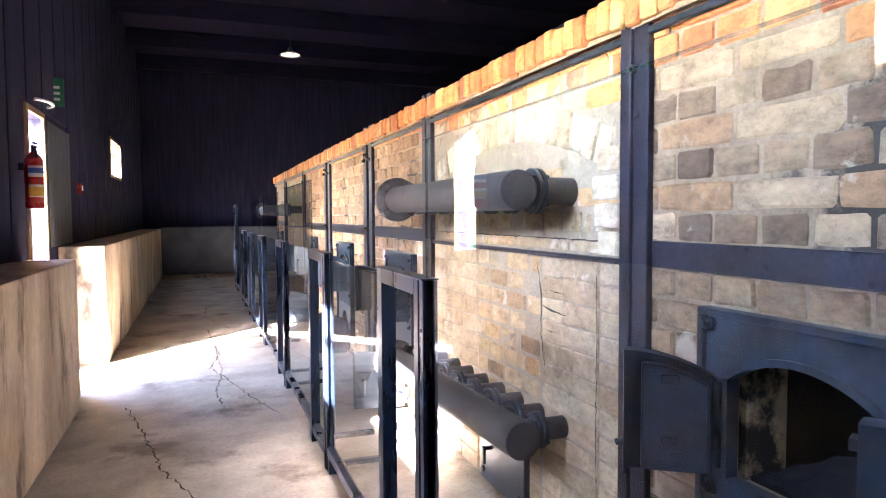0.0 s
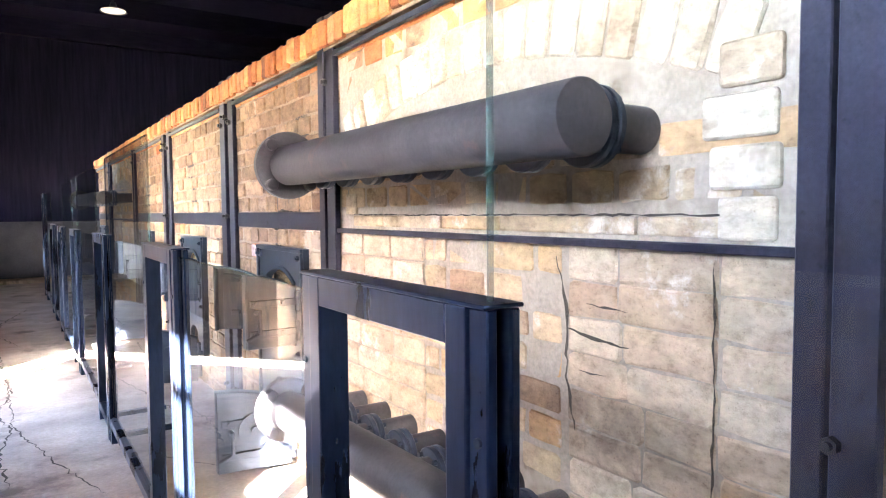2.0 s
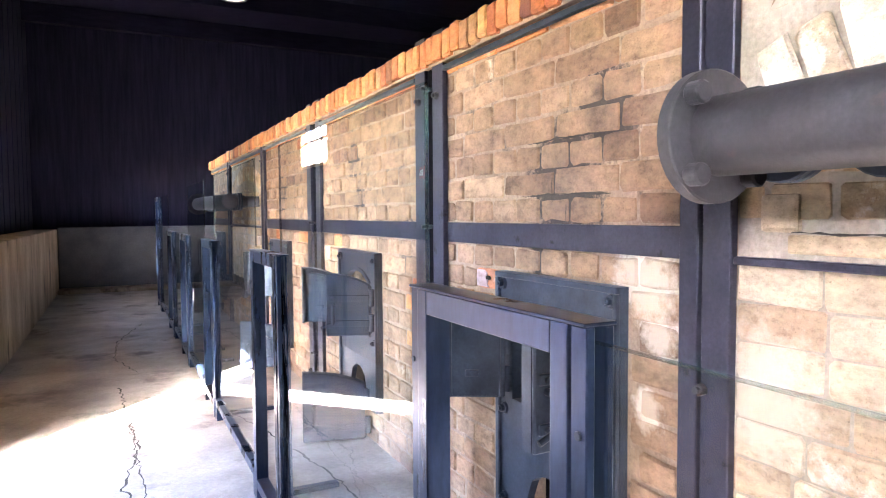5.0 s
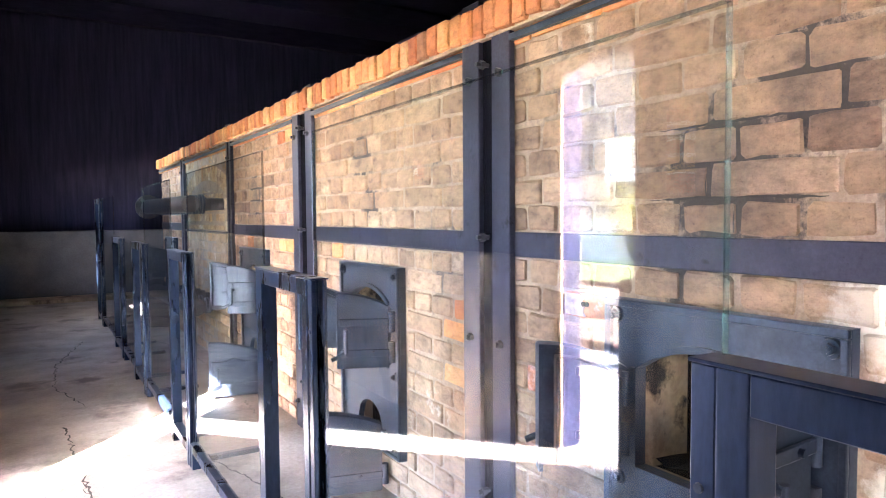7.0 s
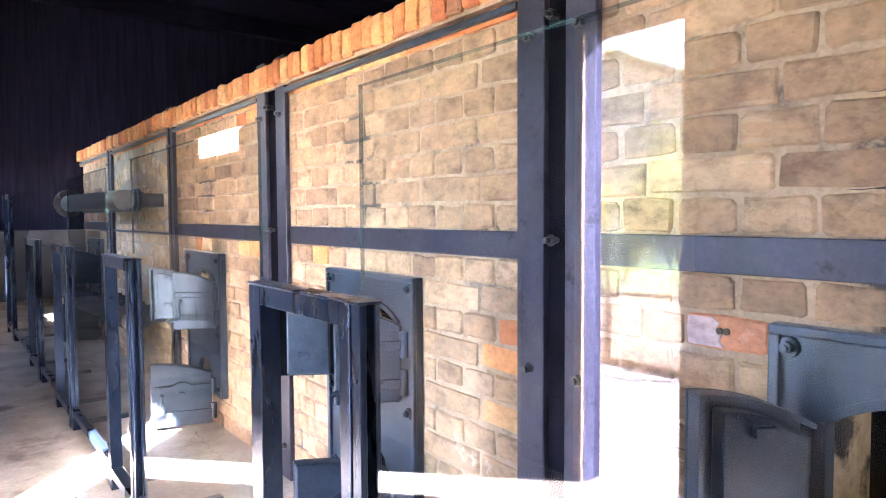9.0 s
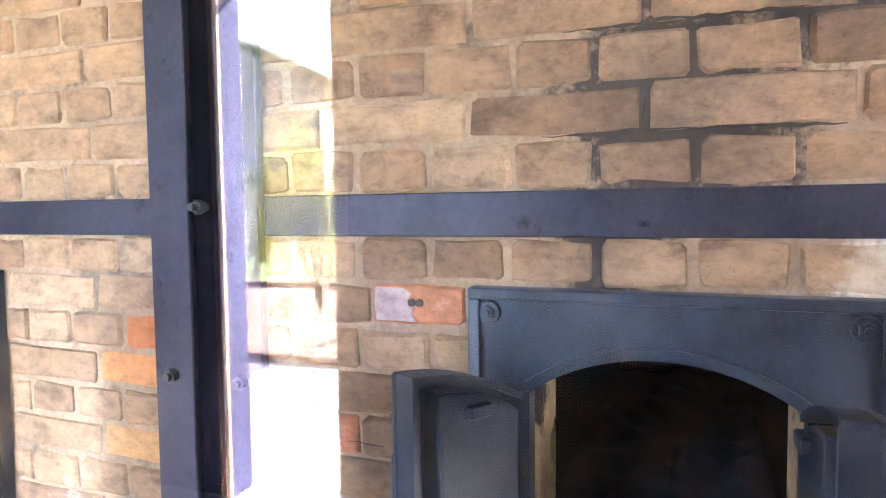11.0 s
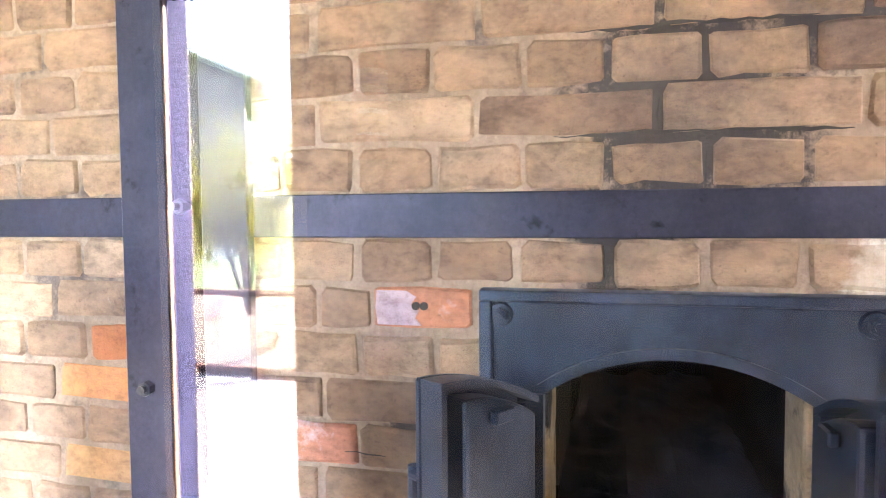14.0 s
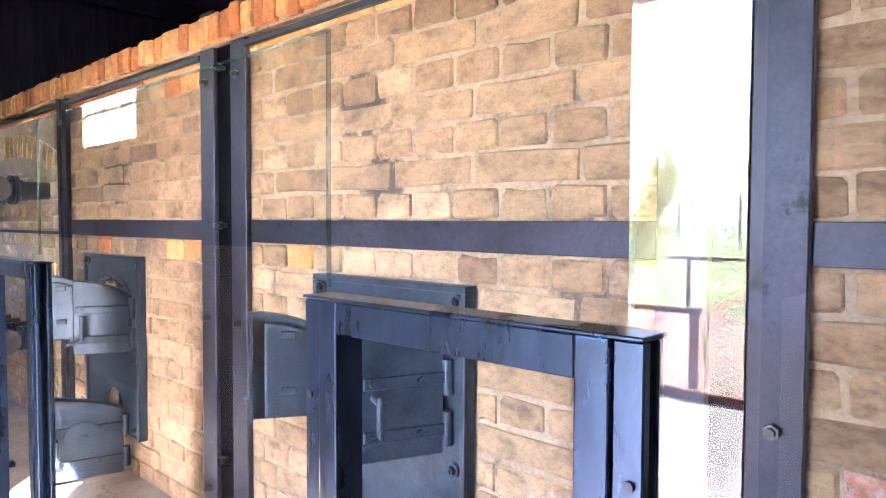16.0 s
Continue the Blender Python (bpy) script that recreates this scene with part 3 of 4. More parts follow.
def manifold(y_far, y_near, z, x_far, x_near, label, rf=0.068, rb=0.042):
    t = thing("air_manifold", label, "pipe", (x_far, y_far, z), "air manifolds")
    d = Vector((x_near - x_far, y_near - y_far, 0))
    bm = bmesh.new()
    rod(bm, (0, 0, 0), d, 0.07, 40)
    soften(bm, 0.006, 2)
    part("main_pipe", bm, PIPE, t, "", True)
    bm = bmesh.new()
    u = d.normalized()
    rod(bm, u * -0.018, u * 0.012, 0.118, 40)
    soften(bm, 0.003)
    fl = part("end_flange", bm, PIPE, t, "round bolted end flange", True)
    for i in range(4):
        a = radians(45 + 90 * i)
        p = Vector((math.cos(a) * 0.097, 0, math.sin(a) * 0.097))
        bm = bmesh.new()
        rod(bm, p + u * 0.012, p + u * 0.044, 0.021, 10)
        soften(bm, 0.004)
        part("bolt", bm, PIPE, fl)
    n = 8
    for i in range(n):
        p = d * ((i + 0.35) / (n - 0.1))
        wall_x = FACE - x_far - 0.001
        bm = bmesh.new()
        rod(bm, (p.x + 0.055, p.y, 0), (wall_x, p.y, 0), rb, 24)
        st = part("branch_pipe", bm, PIPE, t, "", True)
        # Both flanges take the darker iron colour as shade behind the main pipe.
        bm = bmesh.new()
        rod(bm, (p.x + 0.09, p.y, 0), (p.x + 0.108, p.y, 0), rf, 28)
        soften(bm, 0.003)
        part("flange", bm, IRON, st, "", True)
        bm = bmesh.new()
        rod(bm, (p.x + 0.112, p.y, 0), (p.x + 0.13, p.y, 0), rf, 28)
        soften(bm, 0.003)
        part("flange", bm, IRON, st, "", True)
        for k in range(4):
            a = radians(45 + 90 * k)
            bm = bmesh.new()
            q = (p.y + math.cos(a) * (rf - 0.014), math.sin(a) * (rf - 0.014))
            rod(bm, (p.x + 0.078, *q), (p.x + 0.142, *q), 0.008, 6)
            part("bolt", bm, IRON, st)
    return t


manifold(3.487, 2.05, 1.365, 1.0, 1.018, "grey steel air pipe with branches into the arched panel", 0.082, 0.05)
manifold(3.55, 2.10, 0.475, 1.0, 1.06, "low grey steel air pipe with flanged branches")
manifold(10.55, 8.95, 1.365, 0.90, 1.0, "dark steel air pipe before the far arched panel", 0.082, 0.05)
manifold(10.55, 8.95, 0.53, 0.95, 1.03, "low dark steel air pipe at the far panel")

# ---- glass barrier ----
GF = [(1.735, 2.245, 1.10), (3.29, 3.835, 1.09), (5.046, 5.58, 1.084), (6.83, 7.37, 1.075), (8.42, 9.05, 1.07), (9.9, 10.6, 1.07), (12.0, 12.7, 1.48)]
PANES = [(-1.2, 1.76, 1.49), (2.22, 3.315, 1.07), (3.805, 5.073, 1.485), (5.55, 6.855, 1.475), (7.345, 8.445, 1.47), (9.04, 9.87, 1.05), (10.59, 12.01, 1.47)]


def barrier_frame(y0, y1, h):
    """A welded box-section frame with a glazing channel at both ends."""
    t = thing("barrier_frame", "blued steel barrier frame standing on the concrete floor", "barrier", (GLASS_X, (y0 + y1) / 2, 0), "glass barrier frames")
    w = (y1 - y0) / 2
    for s in (-1, 1):
        a, b = sorted((s * (w - 0.075), s * (w - 0.035)))
        bm = bmesh.new()
        box(bm, -0.025, 0.025, a, b, 0.0, h)
        soften(bm, 0.0025, 2)
        part("upright", bm, FRAME, t)
        bm = bmesh.new()
        a, b = sorted((s * (w - 0.033), s * w))
        box(bm, -0.022, -0.008, a, b, 0.0, h)
        box(bm, 0.008, 0.022, a, b, 0.0, h)
        a, b = sorted((s * (w - 0.033), s * (w - 0.026)))
        box(bm, -0.008, 0.008, a, b, 0.0, h)
        soften(bm, 0.002)
        ch = part("glazing_channel", bm, FRAME, t)
        for z in (0.2, h - 0.14):
            bm = bmesh.new()
            rod(bm, (-0.0225, s * (w - 0.014), z), (-0.026, s * (w - 0.014), z), 0.006, 10)
            part("screw", bm, IRON, ch)
    bm = bmesh.new()
    box(bm, -0.0265, 0.0265, -w - 0.001, w + 0.001, h + 0.0005, h + 0.0055)
    box(bm, -0.025, 0.025, -w + 0.0752, w - 0.0752, h - 0.045, h)
    soften(bm, 0.0015)
    part("top_rail", bm, FRAME, t)
    bm = bmesh.new()
    box(bm, -0.0245, 0.0245, -w + 0.0755, w - 0.0755, 0.06, 0.105)
    soften(bm, 0.003)
    part("bottom_rail", bm, FRAME, t)
    for s in (-1, 1):
        bm = bmesh.new()
        box(bm, 0.026, 0.34, s * (w - 0.055) - 0.02, s * (w - 0.055) + 0.02, 0.0, 0.025)
        soften(bm, 0.003)
        part("foot", bm, FRAME, t)
    return t


def glass_pane(y0, y1, h):
    t = thing("glass_pane", "clear glass barrier pane with green cut edges", "glass pane", (GLASS_X, (y0 + y1) / 2, 0), "glass barrier panes")
    w = (y1 - y0) / 2
    bm = bmesh.new()
    bm.faces.new([bm.verts.new(p) for p in ((-0.004, -w, 0.125), (-0.004, w, 0.125), (-0.004, w, h), (-0.004, -w, h))])
    sheet = part("sheet", bm, GLASS, t, "clear reflecting sheet")
    sheet.visible_shadow = False
    bm = bmesh.new()
    box(bm, -0.0035, 0.0035, -w, w, h - 0.003, h)
    for s in (-1, 1) if h > 1.2 else ():
        a, b = sorted((s * w, s * (w - 0.003)))
        box(bm, -0.0035, 0.0035, a, b, 1.10, h - 0.003)
    part("cut_edge", bm, EDGE, t, "green polished edge")
    bm = bmesh.new()
    box(bm, -0.02, 0.02, -w + 0.012, w - 0.012, 0.08, 0.124)
    soften(bm, 0.003)
    part("bottom_channel", bm, FRAME, t, "steel channel along the foot")
    for s in (-1, 1):
        bm = bmesh.new()
        box(bm, -0.02, 0.02, s * (w - 0.05) - 0.02, s * (w - 0.05) + 0.02, 0.0, 0.08)
        part("foot", bm, FRAME, t)
    return t


for f in GF:
    barrier_frame(*f)
for p in PANES:
    glass_pane(*p)

# ---- fittings of the west side ----
frame_1 = thing("door_1", "open boarded timber door with one leaf shut", "door", (WEST, DOOR_Y0, 0), "", "structure")
bm = bmesh.new()
box(bm, -0.13, 0.02, -0.05, -0.002, 0.0, DOOR_Z + 0.05)
box(bm, -0.13, 0.02, 0.507, 0.555, 0.0, DOOR_Z + 0.05)
box(bm, -0.13, 0.02, -0.002, 0.507, DOOR_Z + 0.001, DOOR_Z + 0.05)
soften(bm, 0.004)
part("door_frame", bm, WOOD, frame_1, "weathered wooden door frame")
for i in range(6):
    bm = bmesh.new()
    box(bm, 0.002, 0.03, 0.565 + i * 0.16, 0.72 + i * 0.16, 1.04, DOOR_Z)
    soften(bm, 0.003)
    part("plank", bm, DOORM, frame_1)


def window(name, y0, y1, z0, z1):
    t = thing(name, "small wooden mullioned window in the board wall", "window", (WEST, (y0 + y1) / 2, z0), "", "structure")
    w, h = (y1 - y0) / 2, z1 - z0
    bm = bmesh.new()
    for a, b, c, d in ((-w, w, 0, 0.04), (-w, w, h - 0.04, h), (-w, -w + 0.04, 0.04, h - 0.04), (w - 0.04, w, 0.04, h - 0.04)):
        box(bm, -0.1, 0.015, a, b, c, d)
    soften(bm, 0.003)
    part("window_frame", bm, WOOD, t, "pale wooden frame")
    for y in (-w / 3, w / 3) if w > 0.6 else (0.0,):
        bm = bmesh.new()
        box(bm, -0.07, -0.03, y - 0.014, y + 0.014, 0.04, h - 0.04)
        part("mullion", bm, WOOD, t)
    bm = bmesh.new()
    box(bm, -0.068, -0.032, -w + 0.04, w - 0.04, h * 0.62 - 0.012, h * 0.62 + 0.012)
    part("glazing_bar", bm, WOOD, t)
    bm = bmesh.new()
    bm.faces.new([bm.verts.new(p) for p in ((-0.05, -w + 0.04, 0.04), (-0.05, w - 0.04, 0.04), (-0.05, w - 0.04, h - 0.04), (-0.05, -w + 0.04, h - 0.04))])
    pane = part("pane", bm, GLASS, t)
    pane.visible_shadow = False


window("window_1", 0.65, 1.82, 1.78, 2.42)
window("window_2", 10.3, 11.55, 1.84, 2.4)

# ---- the hanging lamp ----
lamp = thing("pendant_lamp", "round enamel pendant lamp hanging lit under the roof", "lamp", (1.44, 11.27, 3.9))
bm = bmesh.new()
rod(bm, (0, 0, 0.0), (0, 0, 0.07), 0.17, 32, 0.05, False)
rod(bm, (0, 0, 0.07), (0, 0, 0.13), 0.05, 20, 0.03)
part("shade", bm, IRON, lamp, "dark enamel shade", True)
bm = bmesh.new()
rod(bm, (0, 0, 0.012), (0, 0, 0.02), 0.155, 32)
glow, gn, gl_, gb = mat("lamp_glow", 0.4)
gb.inputs["Emission Color"].default_value, gb.inputs["Emission Strength"].default_value = (1.0, 0.86, 0.62, 1), 0.011
part("bulb", bm, glow, lamp, "warm glowing diffuser")
bm = bmesh.new()
rod(bm, (0, 0, 0.13), (0, 0, 0.7), 0.008, 8)
part("cable", bm, IRON, lamp)

# ---- bricks ----
rnd = random.Random(7)


def brick_mesh(name, length, height, seed, material, depth=0.05):
    """A hand-made brick: an uneven face with worn arrises."""
    r = random.Random(seed)
    bm = bmesh.new()
    l, h, e = length / 2, height / 2, r.uniform(0.004, 0.007)
    cut = [r.uniform(0.004, 0.012) for _ in range(4)]
    rim = [(-l + cut[0], -h), (r.uniform(-0.3, 0.3) * l, -h), (l - cut[1], -h), (l, -h + cut[1] * 0.8), (l, h - cut[2] * 0.8), (l - cut[2], h), (r.uniform(-0.3, 0.3) * l, h), (-l + cut[3], h), (-l, h - cut[3] * 0.8), (-l, -h + cut[0] * 0.8)]
    rim = [(y + r.uniform(-0.003, 0.003), z + r.uniform(-0.004, 0.003)) for y, z in rim]
    sy, sz = 1 - r.uniform(0.003, 0.008) / l, 1 - r.uniform(0.003, 0.007) / h
    back = [bm.verts.new((depth, y, z)) for y, z in rim]
    mid = [bm.verts.new((e + r.uniform(-0.002, 0.003), y, z)) for y, z in rim]
    front = [bm.verts.new((r.uniform(-0.002, 0.0015), y * sy + r.uniform(-0.002, 0.002), z * sz + r.uniform(-0.002, 0.002))) for y, z in rim]
    bm.faces.new(front)
    for i in range(10):
        j = (i + 1) % 10
        bm.faces.new((mid[i], mid[j], front[j], front[i]))
        bm.faces.new((back[i], back[j], mid[j], mid[i]))
    return to_mesh(name, bm, material)


HEAD, JOINT = 0.142, 0.012
STRETCH = 2 * HEAD + JOINT
KINDS = {}
for mk, mm in (("tan", BRICK), ("pale", BRICK_W), ("red", BRICK_R), ("grey", BRICK_G), ("orange", BRICK_O), ("lime", BRICK_L), ("plaster", BRICK_P)):
    for k, ln in (("h", HEAD), ("s", STRETCH)):
        KINDS[mk, k] = [brick_mesh("brick", ln, 0.0755, 31 * i + len(KINDS), mm) for i in range(7)]
joined, joined_pale = bmesh.new(), bmesh.new()
blocked = [(c - PLATE_W / 2 - 0.004, c + PLATE_W / 2 + 0.004, PLATE_Z0 - 0.004, PLATE_Z1 + 0.004) for c in PLATES]
blocked += [(y0, y1, 0.0, 1.80) for y0, y1 in ARCHES]
blocked += [(4.655, 4.85, 0.955, 1.03)]
NEAR = (3.3, 5.6)
REDS = [(4.80, 5.0, 0.73)]
ORANGES = [(5.33, 5.42, 0.90), (5.33, 5.5, 0.82), (6.52, 6.67, 1.078), (7.28, 7.62, 1.078), (7.28, 7.50, 1.76), (8.18, 8.4, 1.078), (5.4, 5.55, 0.64)]


def add_to(target, mesh, m):
    n = len(target.verts)
    target.from_mesh(mesh)
    target.verts.ensure_lookup_table()
    for v in target.verts[n:]:
        v.co = m @ v.co


def lay(y0, y1, z, kind):
    """One brick of a course, as a part near the long halt of the walk and joined elsewhere."""
    if y1 - y0 < 0.03:
        return
    ym = (y0 + y1) / 2
    red = any(a < ym < c and abs(z - zz) < 0.04 for a, c, zz in REDS)
    aged = 0.2 < ym < 1.7 and z > 1.2
    hot = any(a < ym < c and abs(z - zz) < 0.04 for a, c, zz in ORANGES)
    look_of = "red" if red else "orange" if hot or aged and z > 1.62 and rnd.random() < 0.6 else "grey" if aged else "tan"
    src = rnd.choice(KINDS[look_of, kind])
    full = HEAD if kind == "h" else STRETCH
    jig = Matrix.Translation((FACE + rnd.uniform(-0.005, 0.004), (y0 + y1) / 2, z + rnd.uniform(-0.002, 0.002))) @ Matrix.Rotation(rnd.uniform(-0.012, 0.012), 4, "X") @ Matrix.Diagonal((1, (y1 - y0) / full, 1, 1))
    if look_of != "tan" or NEAR[0] < ym < NEAR[1]:
        ob = new("brick", src)
        ob.parent = row
        ob.matrix_basis = jig
    else:
        add_to(joined, src, jig)


PITCH, FIRST = 0.150, 4.876


def course(z, kind):
    """A course of English bond: headers, or stretchers that break joint by half a header."""
    full = PITCH if kind == "h" else 2 * PITCH
    start = FIRST if kind == "h" else FIRST - 1.48 * PITCH
    y = start - full * math.ceil((start - ROW0) / full)
    ends = []
    while y < ROW1 + full:
        ends.append(y + rnd.uniform(-0.006, 0.006))
        y += full
    for a, b in zip(ends, ends[1:]):
        gap = JOINT * rnd.uniform(0.6, 1.25)
        pieces = [(max(a + gap / 2, ROW0), min(b - gap / 2, ROW1))]
        for q in blocked:
            if q[2] < z + 0.03 and q[3] > z - 0.03:
                cut = []
                for s, e in pieces:
                    if e <= q[0] or s >= q[1]:
                        cut.append((s, e))
                    else:
                        if s < q[0]:
                            cut.append((s, q[0]))
                        if e > q[1]:
                            cut.append((q[1], e))
                pieces = cut
        for s, e in pieces:
            lay(s, e, z, kind if e - s > 0.2 or kind == "h" else "h")


PITCH_UP = (1.80 - BAND1) / 7
for i in range(7):
    course(BAND1 + PITCH_UP * (i + 0.5), "h" if i % 2 == 0 else "s")
PITCH_DN = BAND0 / 13
for i in range(13):
    course(BAND0 - PITCH_DN * (i + 0.5), "h" if i % 2 == 0 else "s")

# arched panels: a recessed pale field, a ring of voussoirs, jamb blocks and ledges
for y0, y1 in ARCHES:
    yc, half = (y0 + y1) / 2 + 0.02, 0.83
    spring, rise = 1.43, 0.165
    R = (half * half + rise * rise) / (2 * rise)
    cz, a1 = spring + rise - R, math.asin(half / R)

    def inner_top(y, extra=0.0):
        return cz + math.sqrt(max(0.0, (R + extra) ** 2 - (y - yc) ** 2))

    n = 19
    for i in range(n):
        a = -a1 + 2 * a1 * (i + 0.5) / n
        ln = 2 * R * a1 / n
        src = rnd.choice(KINDS["lime", "h"])
        m = Matrix.Translation((FACE - 0.005, yc + (R + 0.07) * math.sin(a), cz + (R + 0.07) * math.cos(a))) @ Matrix.Rotation(-a + radians(90), 4, "X") @ Matrix.Diagonal((1, 1.0, (ln - 0.01) / 0.0745, 1))
        if y0 < 4:
            ob = new("voussoir", src)
            ob.parent, ob.matrix_basis = row, m
        else:
            add_to(joined_pale, src, m)
    bm = bmesh.new()
    box(bm, FACE + 0.0035, FACE + 0.03, y0 - 0.002, y1 + 0.002, 0.0, 1.80)
    part("infill_bed", bm, MORTAR_W, row, "pale lime plaster between the blocks")
    z, k = 0.004, 0
    while z < 1.80:
        zm = z + 0.043
        kind = "s" if k % 2 else "h"
        if zm < 1.10:
            zones = [(y0, y0 + 0.16, "lime" if k % 4 == 2 else "plaster", 0.15), (y0 + 0.166, y0 + 0.565, "plaster", 0.26), (y0 + 0.59, y0 + 1.225, "pale", 0.17), (y0 + 1.23, y1, "plaster", 0.24)]
        else:
            zones = [(y0, y1, "", STRETCH if kind == "s" else HEAD)]
        for za, zb, sort, usual in zones:
            y = za + (rnd.uniform(-0.1, 0) if usual < zb - za - 0.05 else 0)
            while y < zb - 0.02:
                ln = usual * rnd.uniform(0.85, 1.15) if zb - za > 0.2 else zb - za
                a, b = max(y, za), min(y + ln, zb)
                ym = (a + b) / 2
                ring = min(inner_top(v, 0.0) for v in (a, b)) < zm + 0.035 and max(inner_top(v, 0.14) for v in (a, b)) > zm - 0.035 and zm > spring - 0.05
                if b - a > 0.03 and not ring and not (1.10 < zm < 1.19):
                    inside = zm < inner_top(ym)
                    hot = sort == "pale" and rnd.random() < 0.14
                    tone = "tan" if hot else "orange" if (zm > 1.66 and not inside and rnd.random() < 0.6) else sort or ("pale" if inside or (abs(ym - yc) > half - 0.06 and zm < 1.45) else "grey" if rnd.random() < 0.3 else "tan")
                    size = "s" if b - a > 0.2 else "h"
                    src = rnd.choice(KINDS[tone, size])
                    deep = {"plaster": -0.003, "lime": -0.001}.get(tone, 0.002)
                    tall = 1.09 if tone in ("plaster", "lime") and zm < 1.1 else 1.0
                    m = Matrix.Translation((FACE + deep + rnd.uniform(-0.002, 0.003), ym, zm)) @ Matrix.Diagonal((1, (b - a) / (STRETCH if size == "s" else HEAD), tall, 1))
                    if y0 < 4:
                        ob = new("block", src)
                        ob.parent, ob.matrix_basis = row, m
                    else:
                        add_to(joined_pale, src, m)
                y += ln + (0.005 if sort in ("plaster", "lime") else JOINT)
        z += 0.0862
        k += 1
    for k in range(4):
        bm = bmesh.new()
        box(bm, FACE - 0.010 - 0.003 * (k % 2), FACE + 0.012, y0 + 0.052 - 0.008 * (k % 2), y0 + 0.165 + 0.018 * (k % 3), 1.143 + 0.093 * k, 1.223 + 0.094 * k)
        soften(bm, 0.014, 3)
        part("jamb_block", bm, BRICK_L, row, "whitewashed block at the foot of the arch")
    bm = bmesh.new()
    box(bm, FACE - 0.008, FACE + 0.012, y1 - 0.15, y1 - 0.06, 1.19, 1.27)
    soften(bm, 0.01, 2)
    part("jamb_block", bm, BRICK_W, row, "yellow brick at the foot of the arch")
    cuts = [y0 + 0.1, y0 + 0.36, y0 + 0.83, y0 + 1.12, y0 + 1.5, y1 - 0.12]
    for k in range(5):
        bm = bmesh.new()
        box(bm, FACE - 0.004 - 0.002 * (k % 2), FACE + 0.02, cuts[k] + 0.003, cuts[k + 1] - 0.003, 1.147, 1.186)
        soften(bm, 0.005, 2)
        part("ledge", bm, BRICK_W, row, "pale stone ledge under the arch")
    bm = bmesh.new()
    box(bm, FACE - 0.022, FACE + 0.01, y0 + 0.005, y1 - 0.005, 1.118, 1.136)
    soften(bm, 0.003)
    part("ledge_bar", bm, STEEL_B, row, "thin steel bar below the ledge")

for name, bmj, mj, text in (("brickwork", joined, BRICK_J, "tan and brown furnace bricks further along"), ("pale_brickwork", joined_pale, BRICK_WJ, "pale bricks of the far arched panel")):
    rest = part(name, bmj, mj, row, text)
    tagged(rest, kind="stuff")

# one purple-red brick beside the front, its one end glazed pale violet, with two pits
GLAZE = brick_material("brick_glazed", [(0.0, (0.46, 0.36, 0.40)), (1.0, (0.50, 0.40, 0.44))], False, (0.6, 0.5, 0.5), (0.62, 0.52, 0.55), soot_at=0.7, pale_at=0.52)
red_one = new("brick", KINDS["red", "h"][2])
red_one.parent = row
red_one.matrix_basis = Matrix.Translation((FACE - 0.002, 4.752, 0.995)) @ Matrix.Diagonal((1, 0.186 / HEAD, 0.96, 1))
bm = bmesh.new()
rag = [(0.001, -0.031), (0.012, -0.018), (0.004, -0.004), (0.02, 0.006), (0.01, 0.02), (0.028, 0.031)]
prism(bm, [(4.752 + y, 0.995 + z) for y, z in rag] + [(4.752 + 0.083, 0.995 + 0.031), (4.752 + 0.086, 0.995), (4.752 + 0.082, 0.995 - 0.031)], FACE - 0.0062, FACE + 0.002)
part("brick_face", bm, GLAZE, row, "pale violet glazed end of the red brick")
for y in (4.762, 4.747):
    bm = bmesh.new()
    rod(bm, (FACE - 0.0068, y, 0.999), (FACE, y, 0.999), 0.0075, 10)
    part("pit", bm, CRACK_AND_SHADE, row)

# the coping of upright orange bricks and the course below it
cope = [brick_mesh("coping_brick", 0.104, 0.064, 900 + i, BRICK_O, 0.12) for i in range(6)]
y = ROW0
while y < ROW1:
    ln = rnd.uniform(0.067, 0.08)
    ob = new("coping_brick", rnd.choice(cope))
    ob.parent = row
    ob.matrix_basis = Matrix.Translation((FACE - 0.05 + rnd.uniform(-0.006, 0.006), y + ln / 2, 1.908 + rnd.uniform(-0.006, 0.006))) @ Matrix.Rotation(radians(90) + rnd.uniform(-0.03, 0.03), 4, "X") @ Matrix.Diagonal((1, 1, (ln - 0.006) / 0.064, 1))
    y += ln
bm = bmesh.new()
box(bm, FACE - 0.03, FACE + 0.2, ROW0, ROW1, 1.845, 1.94)
part("coping_bed", bm, MORTAR, row)
flat = [brick_mesh("brick", STRETCH, 0.045, 950 + i, BRICK_O) for i in range(4)]
y = ROW0
while y < ROW1:
    ob = new("brick", rnd.choice(flat))
    ob.parent = row
    ob.matrix_basis = Matrix.Translation((FACE - 0.006 + rnd.uniform(-0.003, 0.003), y + STRETCH / 2, 1.825))
    y += STRETCH + JOINT

# ---- cracks in the floor ----


